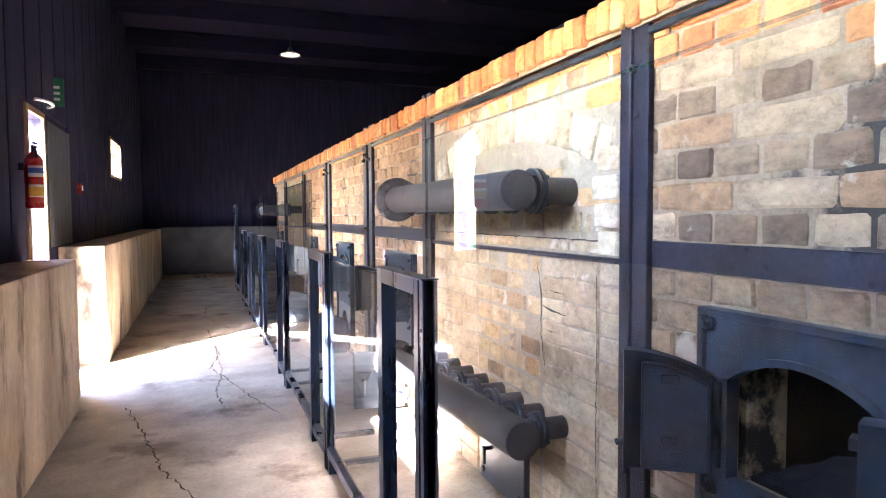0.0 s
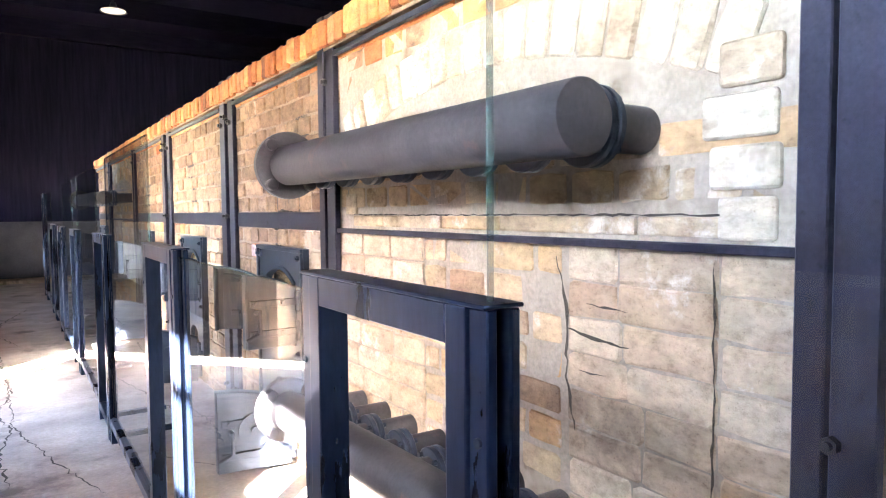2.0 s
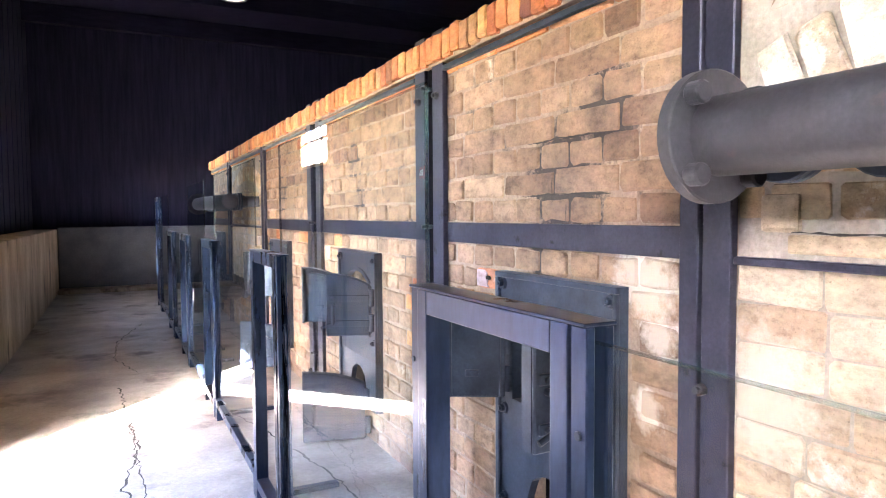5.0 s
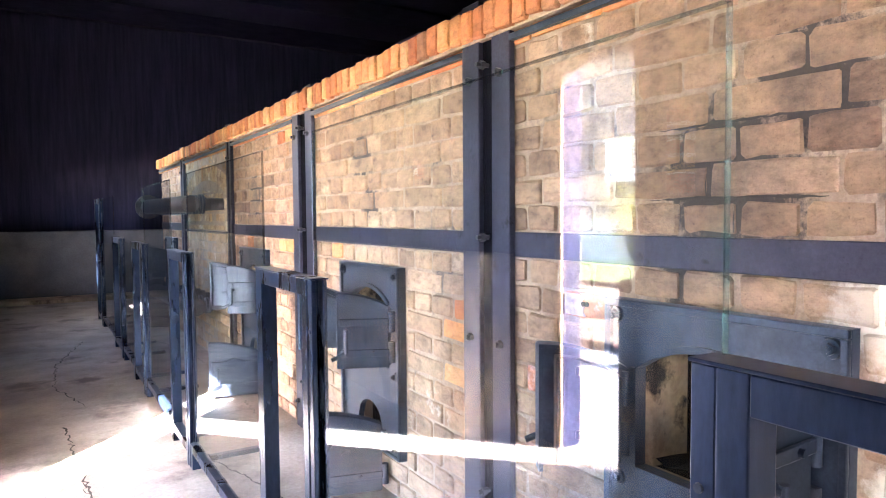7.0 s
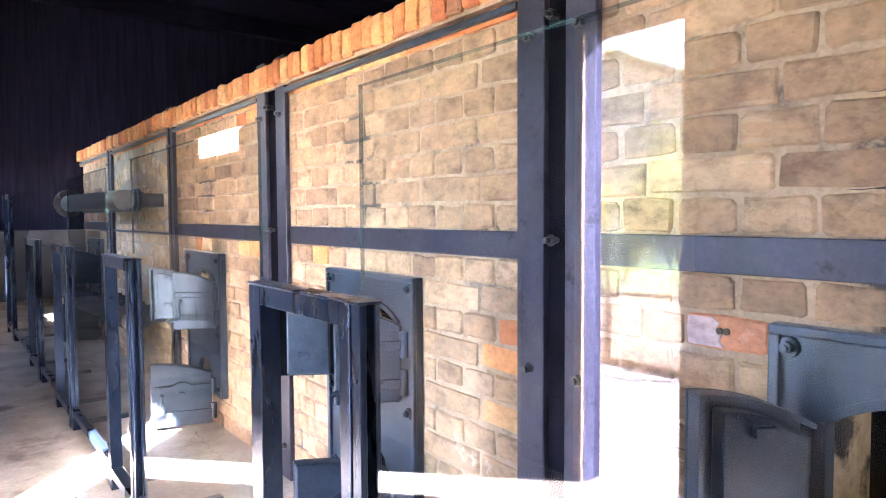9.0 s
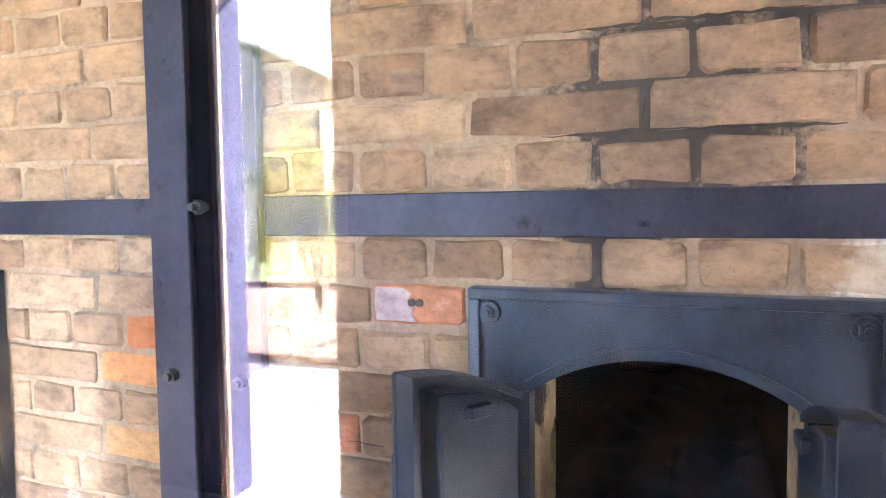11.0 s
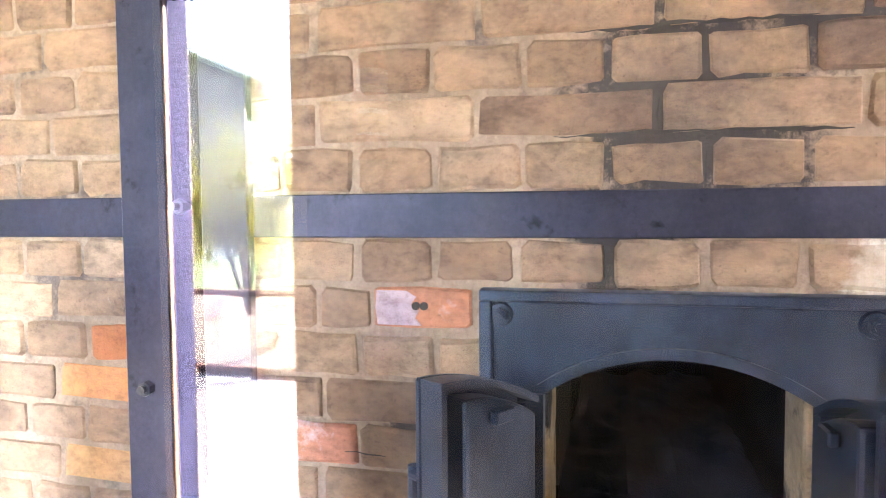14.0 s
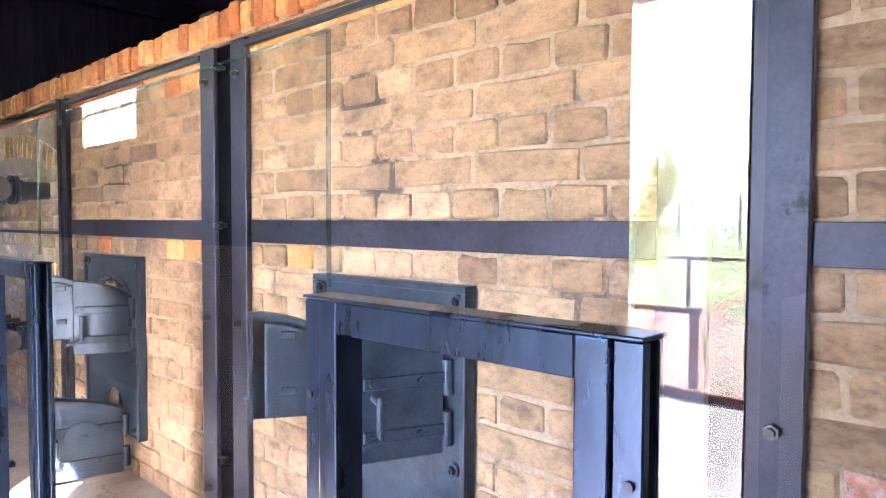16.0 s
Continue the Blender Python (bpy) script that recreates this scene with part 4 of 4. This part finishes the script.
def crack(pts, width, seed):
    """A ragged crack along a few turning points."""
    r = random.Random(seed)
    bm = bmesh.new()
    line = []
    for (xa, ya), (xb, yb) in zip(pts, pts[1:]):
        k = max(2, int(math.hypot(xb - xa, yb - ya) / 0.035))
        line += [(xa + (xb - xa) * i / k + r.uniform(-0.014, 0.014), ya + (yb - ya) * i / k + r.uniform(-0.014, 0.014)) for i in range(k)]
    prev = None
    for i, (x, y) in enumerate(line):
        w = width * r.uniform(0.35, 1.2) * min(1, (len(line) - i) / 6)
        pair = (bm.verts.new((x - w, y, 0.003)), bm.verts.new((x + w, y + w * 0.3, 0.003)))
        if prev:
            bm.faces.new((prev[0], prev[1], pair[1], pair[0]))
        prev = pair
    ob = new("floor_crack", to_mesh("floor_crack", bm, CRACK_AND_SHADE))
    tagged(ob, "dark ragged crack in the concrete floor", "crack", "", "structure")


crack([(0.05, 7.9), (0.13, 6.5), (0.05, 5.9), (0.14, 5.6), (0.08, 5.1), (0.12, 4.6)], 0.006, 1)
crack([(0.62, 7.2), (0.80, 6.4), (0.95, 5.6), (0.98, 5.3), (1.2, 5.15)], 0.006, 2)
crack([(0.10, 6.9), (0.14, 5.6), (0.30, 4.9), (0.48, 4.3)], 0.004, 3)
crack([(-0.50, 4.9), (-0.28, 3.95), (-0.2, 3.55), (-0.05, 3.2), (0.0, 2.7)], 0.005, 4)
crack([(0.3, 11.0), (0.05, 9.9), (0.02, 9.0), (0.2, 8.3)], 0.005, 5)
crack([(0.7, 4.75), (0.9, 4.45), (1.05, 4.3), (1.2, 4.15)], 0.005, 6)



def crack_and_shade_line(pts, width, seed, depth=FACE - 0.0085):
    """A dark ragged crack or painted shadow line in the face of the furnace row, along points (y, z)."""
    r = random.Random(seed)
    bm = bmesh.new()
    line, shake = [], width * 0.8
    for (ya, za), (yb, zb) in zip(pts, pts[1:]):
        k = max(2, int(math.hypot(yb - ya, zb - za) / 0.02))
        line += [(ya + (yb - ya) * i / k + r.uniform(-shake, shake), za + (zb - za) * i / k + r.uniform(-shake, shake)) for i in range(k)]
    flat = abs(pts[-1][0] - pts[0][0]) > abs(pts[-1][1] - pts[0][1])
    prev = None
    for i, (y, z) in enumerate(line):
        w = width * r.uniform(0.25, 1.3) * min(1.0, (len(line) - i) / 4, (i + 1) / 4)
        d = (0, w) if flat else (w, 0)
        pair = (bm.verts.new((depth, y - d[0], z - d[1])), bm.verts.new((depth, y + d[0], z + d[1])))
        if prev:
            bm.faces.new((prev[0], prev[1], pair[1], pair[0]))
        prev = pair
    part("crack", bm, CRACK_AND_SHADE, row)


crack_and_shade_line([(1.968, 1.10), (1.964, 0.8), (1.967, 0.5), (1.962, 0.25)], 0.003, 11)
crack_and_shade_line([(2.40, 1.09), (2.365, 0.98), (2.362, 0.80), (2.33, 0.66)], 0.005, 12)
crack_and_shade_line([(2.36, 0.92), (2.22, 0.905), (2.15, 0.90)], 0.004, 13)
crack_and_shade_line([(2.30, 0.985), (2.16, 0.98)], 0.003, 14)
crack_and_shade_line([(2.32, 0.83), (2.22, 0.825)], 0.0035, 15)
# Painted shadow under the block above the ledge, not a crack.
crack_and_shade_line([(1.90, 1.1895), (2.5, 1.1905), (3.1, 1.189), (3.55, 1.1905)], 0.0024, 16, FACE - 0.0095)
crack_and_shade_line([(4.49, 1.458), (4.30, 1.461), (4.10, 1.457)], 0.003, 17)
crack_and_shade_line([(4.52, 1.289), (4.35, 1.292), (4.05, 1.288)], 0.003, 18)
crack_and_shade_line([(4.427, 1.21), (4.43, 1.285)], 0.003, 19)
crack_and_shade_line([(4.278, 1.21), (4.281, 1.285)], 0.003, 20)
crack_and_shade_line([(4.354, 1.295), (4.352, 1.37)], 0.004, 21)
crack_and_shade_line([(4.90, 0.725), (4.80, 0.722)], 0.0022, 22)

# ---- iron hatch under the low pipe ----
hatch = thing("clean_out_hatch", "small black iron clean-out hatch at the foot of the wall", "hatch", (FACE, 2.70, 0.0))
bm = bmesh.new()
box(bm, -0.03, -0.002, -0.23, 0.23, 0.02, 0.40)
soften(bm, 0.005, 2)
part("cover", bm, IRON, hatch)
for y, z in ((-0.19, 0.07), (0.19, 0.07), (-0.19, 0.35), (0.19, 0.35)):
    bm = bmesh.new()
    rod(bm, (-0.03, y, z), (-0.043, y, z), 0.014, 8)
    part("bolt", bm, IRON, hatch)
bm = bmesh.new()
rod(bm, (-0.03, 0.1, 0.2), (-0.07, 0.1, 0.2), 0.01, 10)
rod(bm, (-0.07, 0.1, 0.21), (-0.07, 0.1, 0.13), 0.009, 10)
part("hook", bm, IRON, hatch, "hooked iron catch", True)

# ---- things on the west wall ----
ext = thing("fire_extinguisher", "red fire extinguisher hung by the door", "extinguisher", (WEST + 0.11, 5.2, 1.34))
ext.scale = (0.85, 0.85, 0.85)
bm = bmesh.new()
rod(bm, (0, 0, 0.0), (0, 0, 0.40), 0.068, 28)
soften(bm, 0.02, 3)
rod(bm, (0, 0, 0.40), (0, 0, 0.45), 0.06, 28, 0.02)
part("cylinder", bm, REDM, ext, "", True)
bm = bmesh.new()
rod(bm, (0, 0, 0.45), (0, 0, 0.49), 0.02, 14)
box(bm, -0.012, 0.012, -0.02, 0.11, 0.49, 0.503)
box(bm, -0.012, 0.012, -0.02, 0.10, 0.515, 0.528)
part("valve", bm, IRON, ext, "black valve with lever")
bm = bmesh.new()
for i in range(12):
    a, b = (radians(20 + 14 * k) for k in (i, i + 1))
    rod(bm, (0.03, -0.075 * math.cos(a) , 0.46 - 0.3 * i / 12), (0.03, -0.075 * math.cos(b), 0.46 - 0.3 * (i + 1) / 12), 0.01, 8)
part("hose", bm, IRON, ext, "black rubber hose", True)
paper = surface("printed_label", (0.75, 0.75, 0.72), (0.85, 0.84, 0.8), 5, 50, 0.5, depth=0.0002)
blue = surface("label_blue", (0.04, 0.12, 0.45), (0.06, 0.16, 0.5), 5, 50, 0.5, depth=0.0002)
yellow = surface("label_yellow", (0.65, 0.36, 0.05), (0.75, 0.45, 0.08), 5, 50, 0.5, depth=0.0002)


def wrap(bm, r, z0, z1, a0, a1, n=12):
    for i in range(n):
        a, b = (radians(a0 + (a1 - a0) * k / n) for k in (i, i + 1))
        bm.faces.new([bm.verts.new((r * math.cos(v), r * math.sin(v), z)) for v, z in ((a, z0), (b, z0), (b, z1), (a, z1))])


for nm, z0, z1, mm, rr in (("label", 0.09, 0.34, paper, 0.0695), ("label_bar", 0.28, 0.32, blue, 0.0702), ("label_bar", 0.19, 0.25, REDM, 0.0702), ("label_bar", 0.10, 0.17, yellow, 0.0702)):
    bm = bmesh.new()
    wrap(bm, rr, z0, z1, -115, 25)
    part(nm, bm, mm, ext)
bm = bmesh.new()
box(bm, -0.106, -0.066, -0.02, 0.02, 0.3, 0.36)
part("bracket", bm, IRON, ext)

sign = thing("exit_sign", "small green emergency exit sign over the door", "sign", (WEST + 0.09, 6.5, 2.22))
green = surface("sign_green", (0.02, 0.16, 0.08), (0.03, 0.22, 0.11), 5, 40, 0.4, depth=0.0002)
bm = bmesh.new()
box(bm, -0.3, 0.0, -0.006, 0.006, 0.0, 0.24)
part("panel", bm, green, sign)
for z in (0.05, 0.1, 0.15):
    bm = bmesh.new()
    box(bm, -0.27, -0.03, -0.009, -0.0065, z, z + 0.022)
    part("sign_bar", bm, paper, sign)
light_fit = thing("bulkhead_light", "white half-round bulkhead light over the door, unlit", "lamp", (WEST + 0.005, 5.95, 2.16))
bm = bmesh.new()
for i in range(14):
    a, b = (radians(-90 + 180 * k / 14) for k in (i, i + 1))
    rod(bm, (0.09 * math.cos(a), 0.22 * math.sin(a), 0.0), (0.09 * math.cos(b), 0.22 * math.sin(b), 0.0), 0.012, 8)
part("hoop", bm, paper, light_fit, "", True)
call = thing("fire_call_point", "small red fire alarm call point on the boards", "alarm", (WEST + 0.002, 7.55, 1.52))
bm = bmesh.new()
box(bm, 0.0, 0.05, -0.05, 0.05, 0.0, 0.1)
soften(bm, 0.006, 2)
part("housing", bm, REDM, call)
bm = bmesh.new()
box(bm, 0.051, 0.053, -0.03, 0.03, 0.025, 0.075)
part("push_plate", bm, paper, call)

# boards of the west wall
for k in range(62):
    y0 = -1.0 + k * 0.26
    lo = 1.045
    spans = [(lo, 4.28)]
    if y0 + 0.25 > DOOR_Y0 - 0.06 and y0 < 7.02:
        spans = [(DOOR_Z + 0.06, 4.28)]
    elif (y0 + 0.25 > 0.65 and y0 < 1.82) or (y0 + 0.25 > 10.3 and y0 < 11.55):
        spans = [(lo, 1.775), (2.425, 4.28)]
    for s, e in spans:
        bm = bmesh.new()
        box(bm, WEST + 0.001, WEST + 0.014 + 0.006 * (k % 2), y0 + 0.004, y0 + 0.252, s, e)
        part("board", bm, TIMBER, bpy.data.objects["wall_west"])

# ---- outdoors, seen through the door and in the panes ----
GRASS = surface("dry_grass", (0.05, 0.10, 0.015), (0.13, 0.19, 0.045), 0.6, 30, 0.95, depth=0.02, stain=(0.30, 0.26, 0.15), stain_scale=0.35)
SOIL = surface("mulch_soil", (0.07, 0.048, 0.03), (0.24, 0.18, 0.12), 7, 40, 0.95, depth=0.02, stain=(0.10, 0.15, 0.05), stain_scale=3, stain_at=0.6)
PAVE = surface("paving_brick", (0.2, 0.17, 0.15), (0.34, 0.30, 0.27), 5, 60, 0.9, depth=0.003)
SHINGLE = surface("weathered_boards", (0.10, 0.082, 0.068), (0.36, 0.31, 0.265), 2.5, 40, 0.85, depth=0.003, stretch=(1, 0.3, 6))
LEAF = surface("yellow_green_leaf", (0.07, 0.11, 0.012), (0.20, 0.19, 0.02), 2.2, 30, 0.6, depth=0.001)
_n, _l = LEAF.node_tree.nodes, LEAF.node_tree.links
_thin, _mix = _n.new("ShaderNodeBsdfTranslucent"), _n.new("ShaderNodeMixShader")
_thin.inputs[0].default_value, _mix.inputs[0].default_value = (0.33, 0.31, 0.07, 1), 0.45
_l.new(_n["Principled BSDF"].outputs[0], _mix.inputs[1])
_l.new(_thin.outputs[0], _mix.inputs[2])
_l.new(_mix.outputs[0], _n["Material Output"].inputs[0])
BARK = surface("bark", (0.06, 0.045, 0.035), (0.14, 0.11, 0.085), 8, 60, 0.9)
RAILWOOD = surface("brown_rail_wood", (0.09, 0.035, 0.016), (0.16, 0.07, 0.035), 4, 60, 0.7, stretch=(1, 0.3, 1))
PETAL = surface("red_petal", (0.55, 0.01, 0.03), (0.65, 0.03, 0.08), 6, 40, 0.6)
bm = bmesh.new()
bmesh.ops.create_grid(bm, x_segments=8, y_segments=8, size=600, matrix=Matrix.Translation((0, 0, -0.05)))
structure("ground", bm, GRASS, "sunlit green grass reaching to the horizon")
bm = bmesh.new()
box(bm, -8.0, -3.42, 2.0, 20.0, -0.2, -0.02)
structure("planting_bed", bm, SOIL, "mulched planting bed with dry leaves", "garden bed")
bm = bmesh.new()
box(bm, -3.36, -1.30, -2.0, 20.0, -0.2, -0.035)
pave = structure("pavement", bm, MORTAR, "brick paved path along the shed")
src = brick_mesh("paver", 0.20, 0.098, 77, PAVE, 0.03)
many = bmesh.new()
for i in range(20):
    for j in range(60):
        add_to(many, src, Matrix.Translation((-1.36 - i * 0.104, 1.0 + j * 0.212 + (i % 2) * 0.106, -0.03 + rnd.uniform(-0.003, 0.003))) @ Matrix.Rotation(radians(90), 4, "Y") @ Matrix.Rotation(0, 4, "X"))
tagged(part("pavers", many, PAVE, pave, "pale sunlit paving bricks"), kind="stuff")
bm = bmesh.new()
box(bm, -3.42, -3.36, -2.0, 20.0, -0.2, 0.03)
structure("edging", bm, RAILWOOD, "timber edging between path and bed", "edging")
rail = thing("garden_rail", "low brown timber rail along the planting bed", "fence", (-3.52, 6.65, 0))
for yy in (0, 1.12, 2.24, 3.36):
    bm = bmesh.new()
    box(bm, -0.035, 0.035, yy - 0.035, yy + 0.035, -0.05, 0.545)
    soften(bm, 0.004)
    part("post", bm, RAILWOOD, rail)
bm = bmesh.new()
box(bm, -0.04, 0.04, -0.05, 3.5, 0.546, 0.59)
soften(bm, 0.004)
part("handrail", bm, RAILWOOD, rail)
bm = bmesh.new()
box(bm, -1.5, -0.041, -0.03, 0.03, 0.546, 0.586)
part("handrail", bm, RAILWOOD, rail)
trestle = thing("far_rail", "thin grey rail on posts in the grass", "fence", (-8.6, 7.2, -0.05))
for yy in (0, 1.6):
    bm = bmesh.new()
    box(bm, -0.03, 0.03, yy - 0.03, yy + 0.03, 0, 0.7)
    part("post", bm, RAILWOOD, trestle)
bm = bmesh.new()
box(bm, -0.03, 0.03, -0.2, 1.9, 0.7, 0.75)
part("handrail", bm, RAILWOOD, trestle)


def bush(at, height, spread, stems, leaves, seed, label, leafsize=0.05):
    r = random.Random(seed)
    t = thing("shrub", label, "shrub", at)
    crown = bmesh.new()
    for s in range(stems):
        a = r.uniform(0, 6.28)
        p, q = Vector((0, 0, 0)), Vector((math.cos(a) * spread * 0.3, math.sin(a) * spread * 0.3, height * 0.4))
        tip = Vector((math.cos(a) * spread * r.uniform(0.3, 0.9), math.sin(a) * spread * r.uniform(0.3, 0.9), height * r.uniform(0.65, 1.0)))
        bm = bmesh.new()
        rod(bm, p, q, 0.022, 7, 0.014)
        rod(bm, q, tip, 0.014, 6, 0.004)
        part("stem", bm, BARK, t)
        for k in range(leaves // stems):
            f = r.uniform(0.0, 1.1)
            c = q.lerp(tip, f) + Vector([r.gauss(0, 0.13 * height / 2) for _ in range(3)])
            m = Matrix.Translation(c) @ Euler([r.uniform(0, 6.28) for _ in range(3)]).to_matrix().to_4x4()
            z = leafsize * r.uniform(0.6, 1.3)
            crown.faces.new([crown.verts.new(m @ Vector(v)) for v in ((-z, 0, 0), (0, -z * 0.45, 0.01), (z, 0, 0), (0, z * 0.45, 0.01))])
    part("crown", crown, LEAF, t, "sparse yellow-green leaves")
    return t


bush((-6.0, 8.6, -0.03), 2.1, 0.95, 11, 2600, 5, "tall loose shrub with yellow-green leaves")
bush((-6.1, 9.75, -0.03), 1.6, 0.7, 7, 1600, 6, "loose garden shrub with yellow leaves")
bush((-9.5, 7.2, -0.05), 0.8, 0.7, 6, 1000, 8, "low green bush in the grass")
for i, (x, y) in enumerate(((-4.2, 7.3), (-4.4, 8.0), (-4.0, 9.0), (-4.6, 7.0))):
    fl = thing("flower", "small garden plant with red blossoms", "flower", (x, y, -0.02), "garden flowers")
    r = random.Random(40 + i)
    bm = bmesh.new()
    for k in range(5):
        rod(bm, (0, 0, 0), (r.uniform(-0.1, 0.1), r.uniform(-0.1, 0.1), r.uniform(0.2, 0.4)), 0.005, 5)
    part("stalk", bm, LEAF, fl)
    for k in range(5):
        bm = bmesh.new()
        bmesh.ops.create_icosphere(bm, subdivisions=1, radius=0.035, matrix=Matrix.Translation((r.uniform(-0.1, 0.1), r.uniform(-0.1, 0.1), r.uniform(0.25, 0.42))) @ Matrix.Diagonal((1, 1, 0.6, 1)))
        part("blossom", bm, PETAL, fl)

# the timber building across the garden
shed = thing("timber_building", "weathered brown timber building with a gable roof", "building", (-14.9, 13.9, 0))
shed.rotation_euler = (0, 0, radians(-30))
bm = bmesh.new()
box(bm, -8.0, 0.0, 0.0, 9.0, -0.1, 4.7)
prism(bm, [(0.0, 4.7), (9.0, 4.7), (4.5, 6.5)], -8.0, 0.0)
part("wall", bm, SHINGLE, shed)
for i in range(6, 26):
    bm = bmesh.new()
    box(bm, 0.001, 0.03 + 0.012 * (i % 2), 0.0, 9.0, 0.1 + i * 0.18, 0.1 + i * 0.18 + 0.165)
    part("weatherboard", bm, SHINGLE, shed)
for s in (-1, 1):
    bm = bmesh.new()
    prism(bm, [(4.5, 6.55), (4.5 + s * 5.2, 4.47), (4.5 + s * 5.2, 4.62), (4.5, 6.7)], -8.3, 0.5)
    part("roof_slope", bm, paper if s < 0 else SHINGLE, shed, "pale edged roof slope")
bm = bmesh.new()
box(bm, 0.001, 0.05, -0.05, 9.05, -0.1, 1.17)
part("plinth", bm, LIMEM, shed, "whitewashed plinth")
for y in (2.5, 6.0):
    bm = bmesh.new()
    box(bm, 0.043, 0.08, y, y + 1.66, 2.1, 3.5)
    w_ob = part("window", bm, WOOD, shed)
    for k in range(2):
        bm = bmesh.new()
        box(bm, 0.081, 0.09, y + 0.08 + k * 0.79, y + 0.79 + k * 0.79, 2.2, 3.4)
        part("pane", bm, paper, w_ob, "pale bright window pane")
for y in (0.02, 1.2, 2.3, 4.4, 5.8, 8.7):
    bm = bmesh.new()
    box(bm, 0.043, 0.09, y, y + 0.12, 1.18, 4.68)
    part("corner_board", bm, SHINGLE, shed)
yard = thing("yard_lamp", "grey enamel yard lamp on a bracket", "lamp", (-14.5, 13.2, 4.2))
bm = bmesh.new()
rod(bm, (0, 0, 0), (0, 0, 0.3), 0.2, 16, 0.04)
part("shade", bm, IRON, yard)
bm = bmesh.new()
rod(bm, (0, 0, 0.3), (0, 0, 0.45), 0.02, 8)
rod(bm, (0, 0, 0.45), (-0.4, 0.7, 0.45), 0.02, 8)
part("bracket", bm, IRON, yard)
# fence posts and thin trees far off
for i in range(9):
    fp = thing("fence_post", "grey concrete fence post in the meadow", "fence post", (-32.0, 4.0 + i * 3.0, -0.05), "far fence posts")
    bm = bmesh.new()
    box(bm, -0.08, 0.08, -0.08, 0.08, 0, 2.6)
    part("shaft", bm, PAVE, fp)
for i in range(14):
    r = random.Random(i)
    tr = thing("tree", "slim far tree with thin foliage", "tree", (-60 - r.uniform(0, 25), 5 + i * 6 + r.uniform(-2, 2), -0.05), "far trees")
    h = r.uniform(6, 10)
    bm = bmesh.new()
    rod(bm, (0, 0, 0), (0, 0, h * 0.9), 0.16, 8, 0.04)
    for k in range(8):
        a, z = r.uniform(0, 6.28), h * r.uniform(0.35, 0.85)
        rod(bm, (0, 0, z), (math.cos(a) * 1.3, math.sin(a) * 1.3, z + 0.8), 0.05, 5, 0.01)
    part("trunk", bm, BARK, tr)
    bm = bmesh.new()
    for k in range(420):
        c = Vector((r.gauss(0, 1.0), r.gauss(0, 1.0), h * r.uniform(0.4, 1.0)))
        m = Matrix.Translation(c) @ Euler([r.uniform(0, 6.28) for _ in range(3)]).to_matrix().to_4x4()
        bm.faces.new([bm.verts.new(m @ Vector(v)) for v in ((-0.22, 0, 0), (0, -0.12, 0.02), (0.22, 0, 0), (0, 0.12, 0.02))])
    part("crown", bm, LEAF, tr)
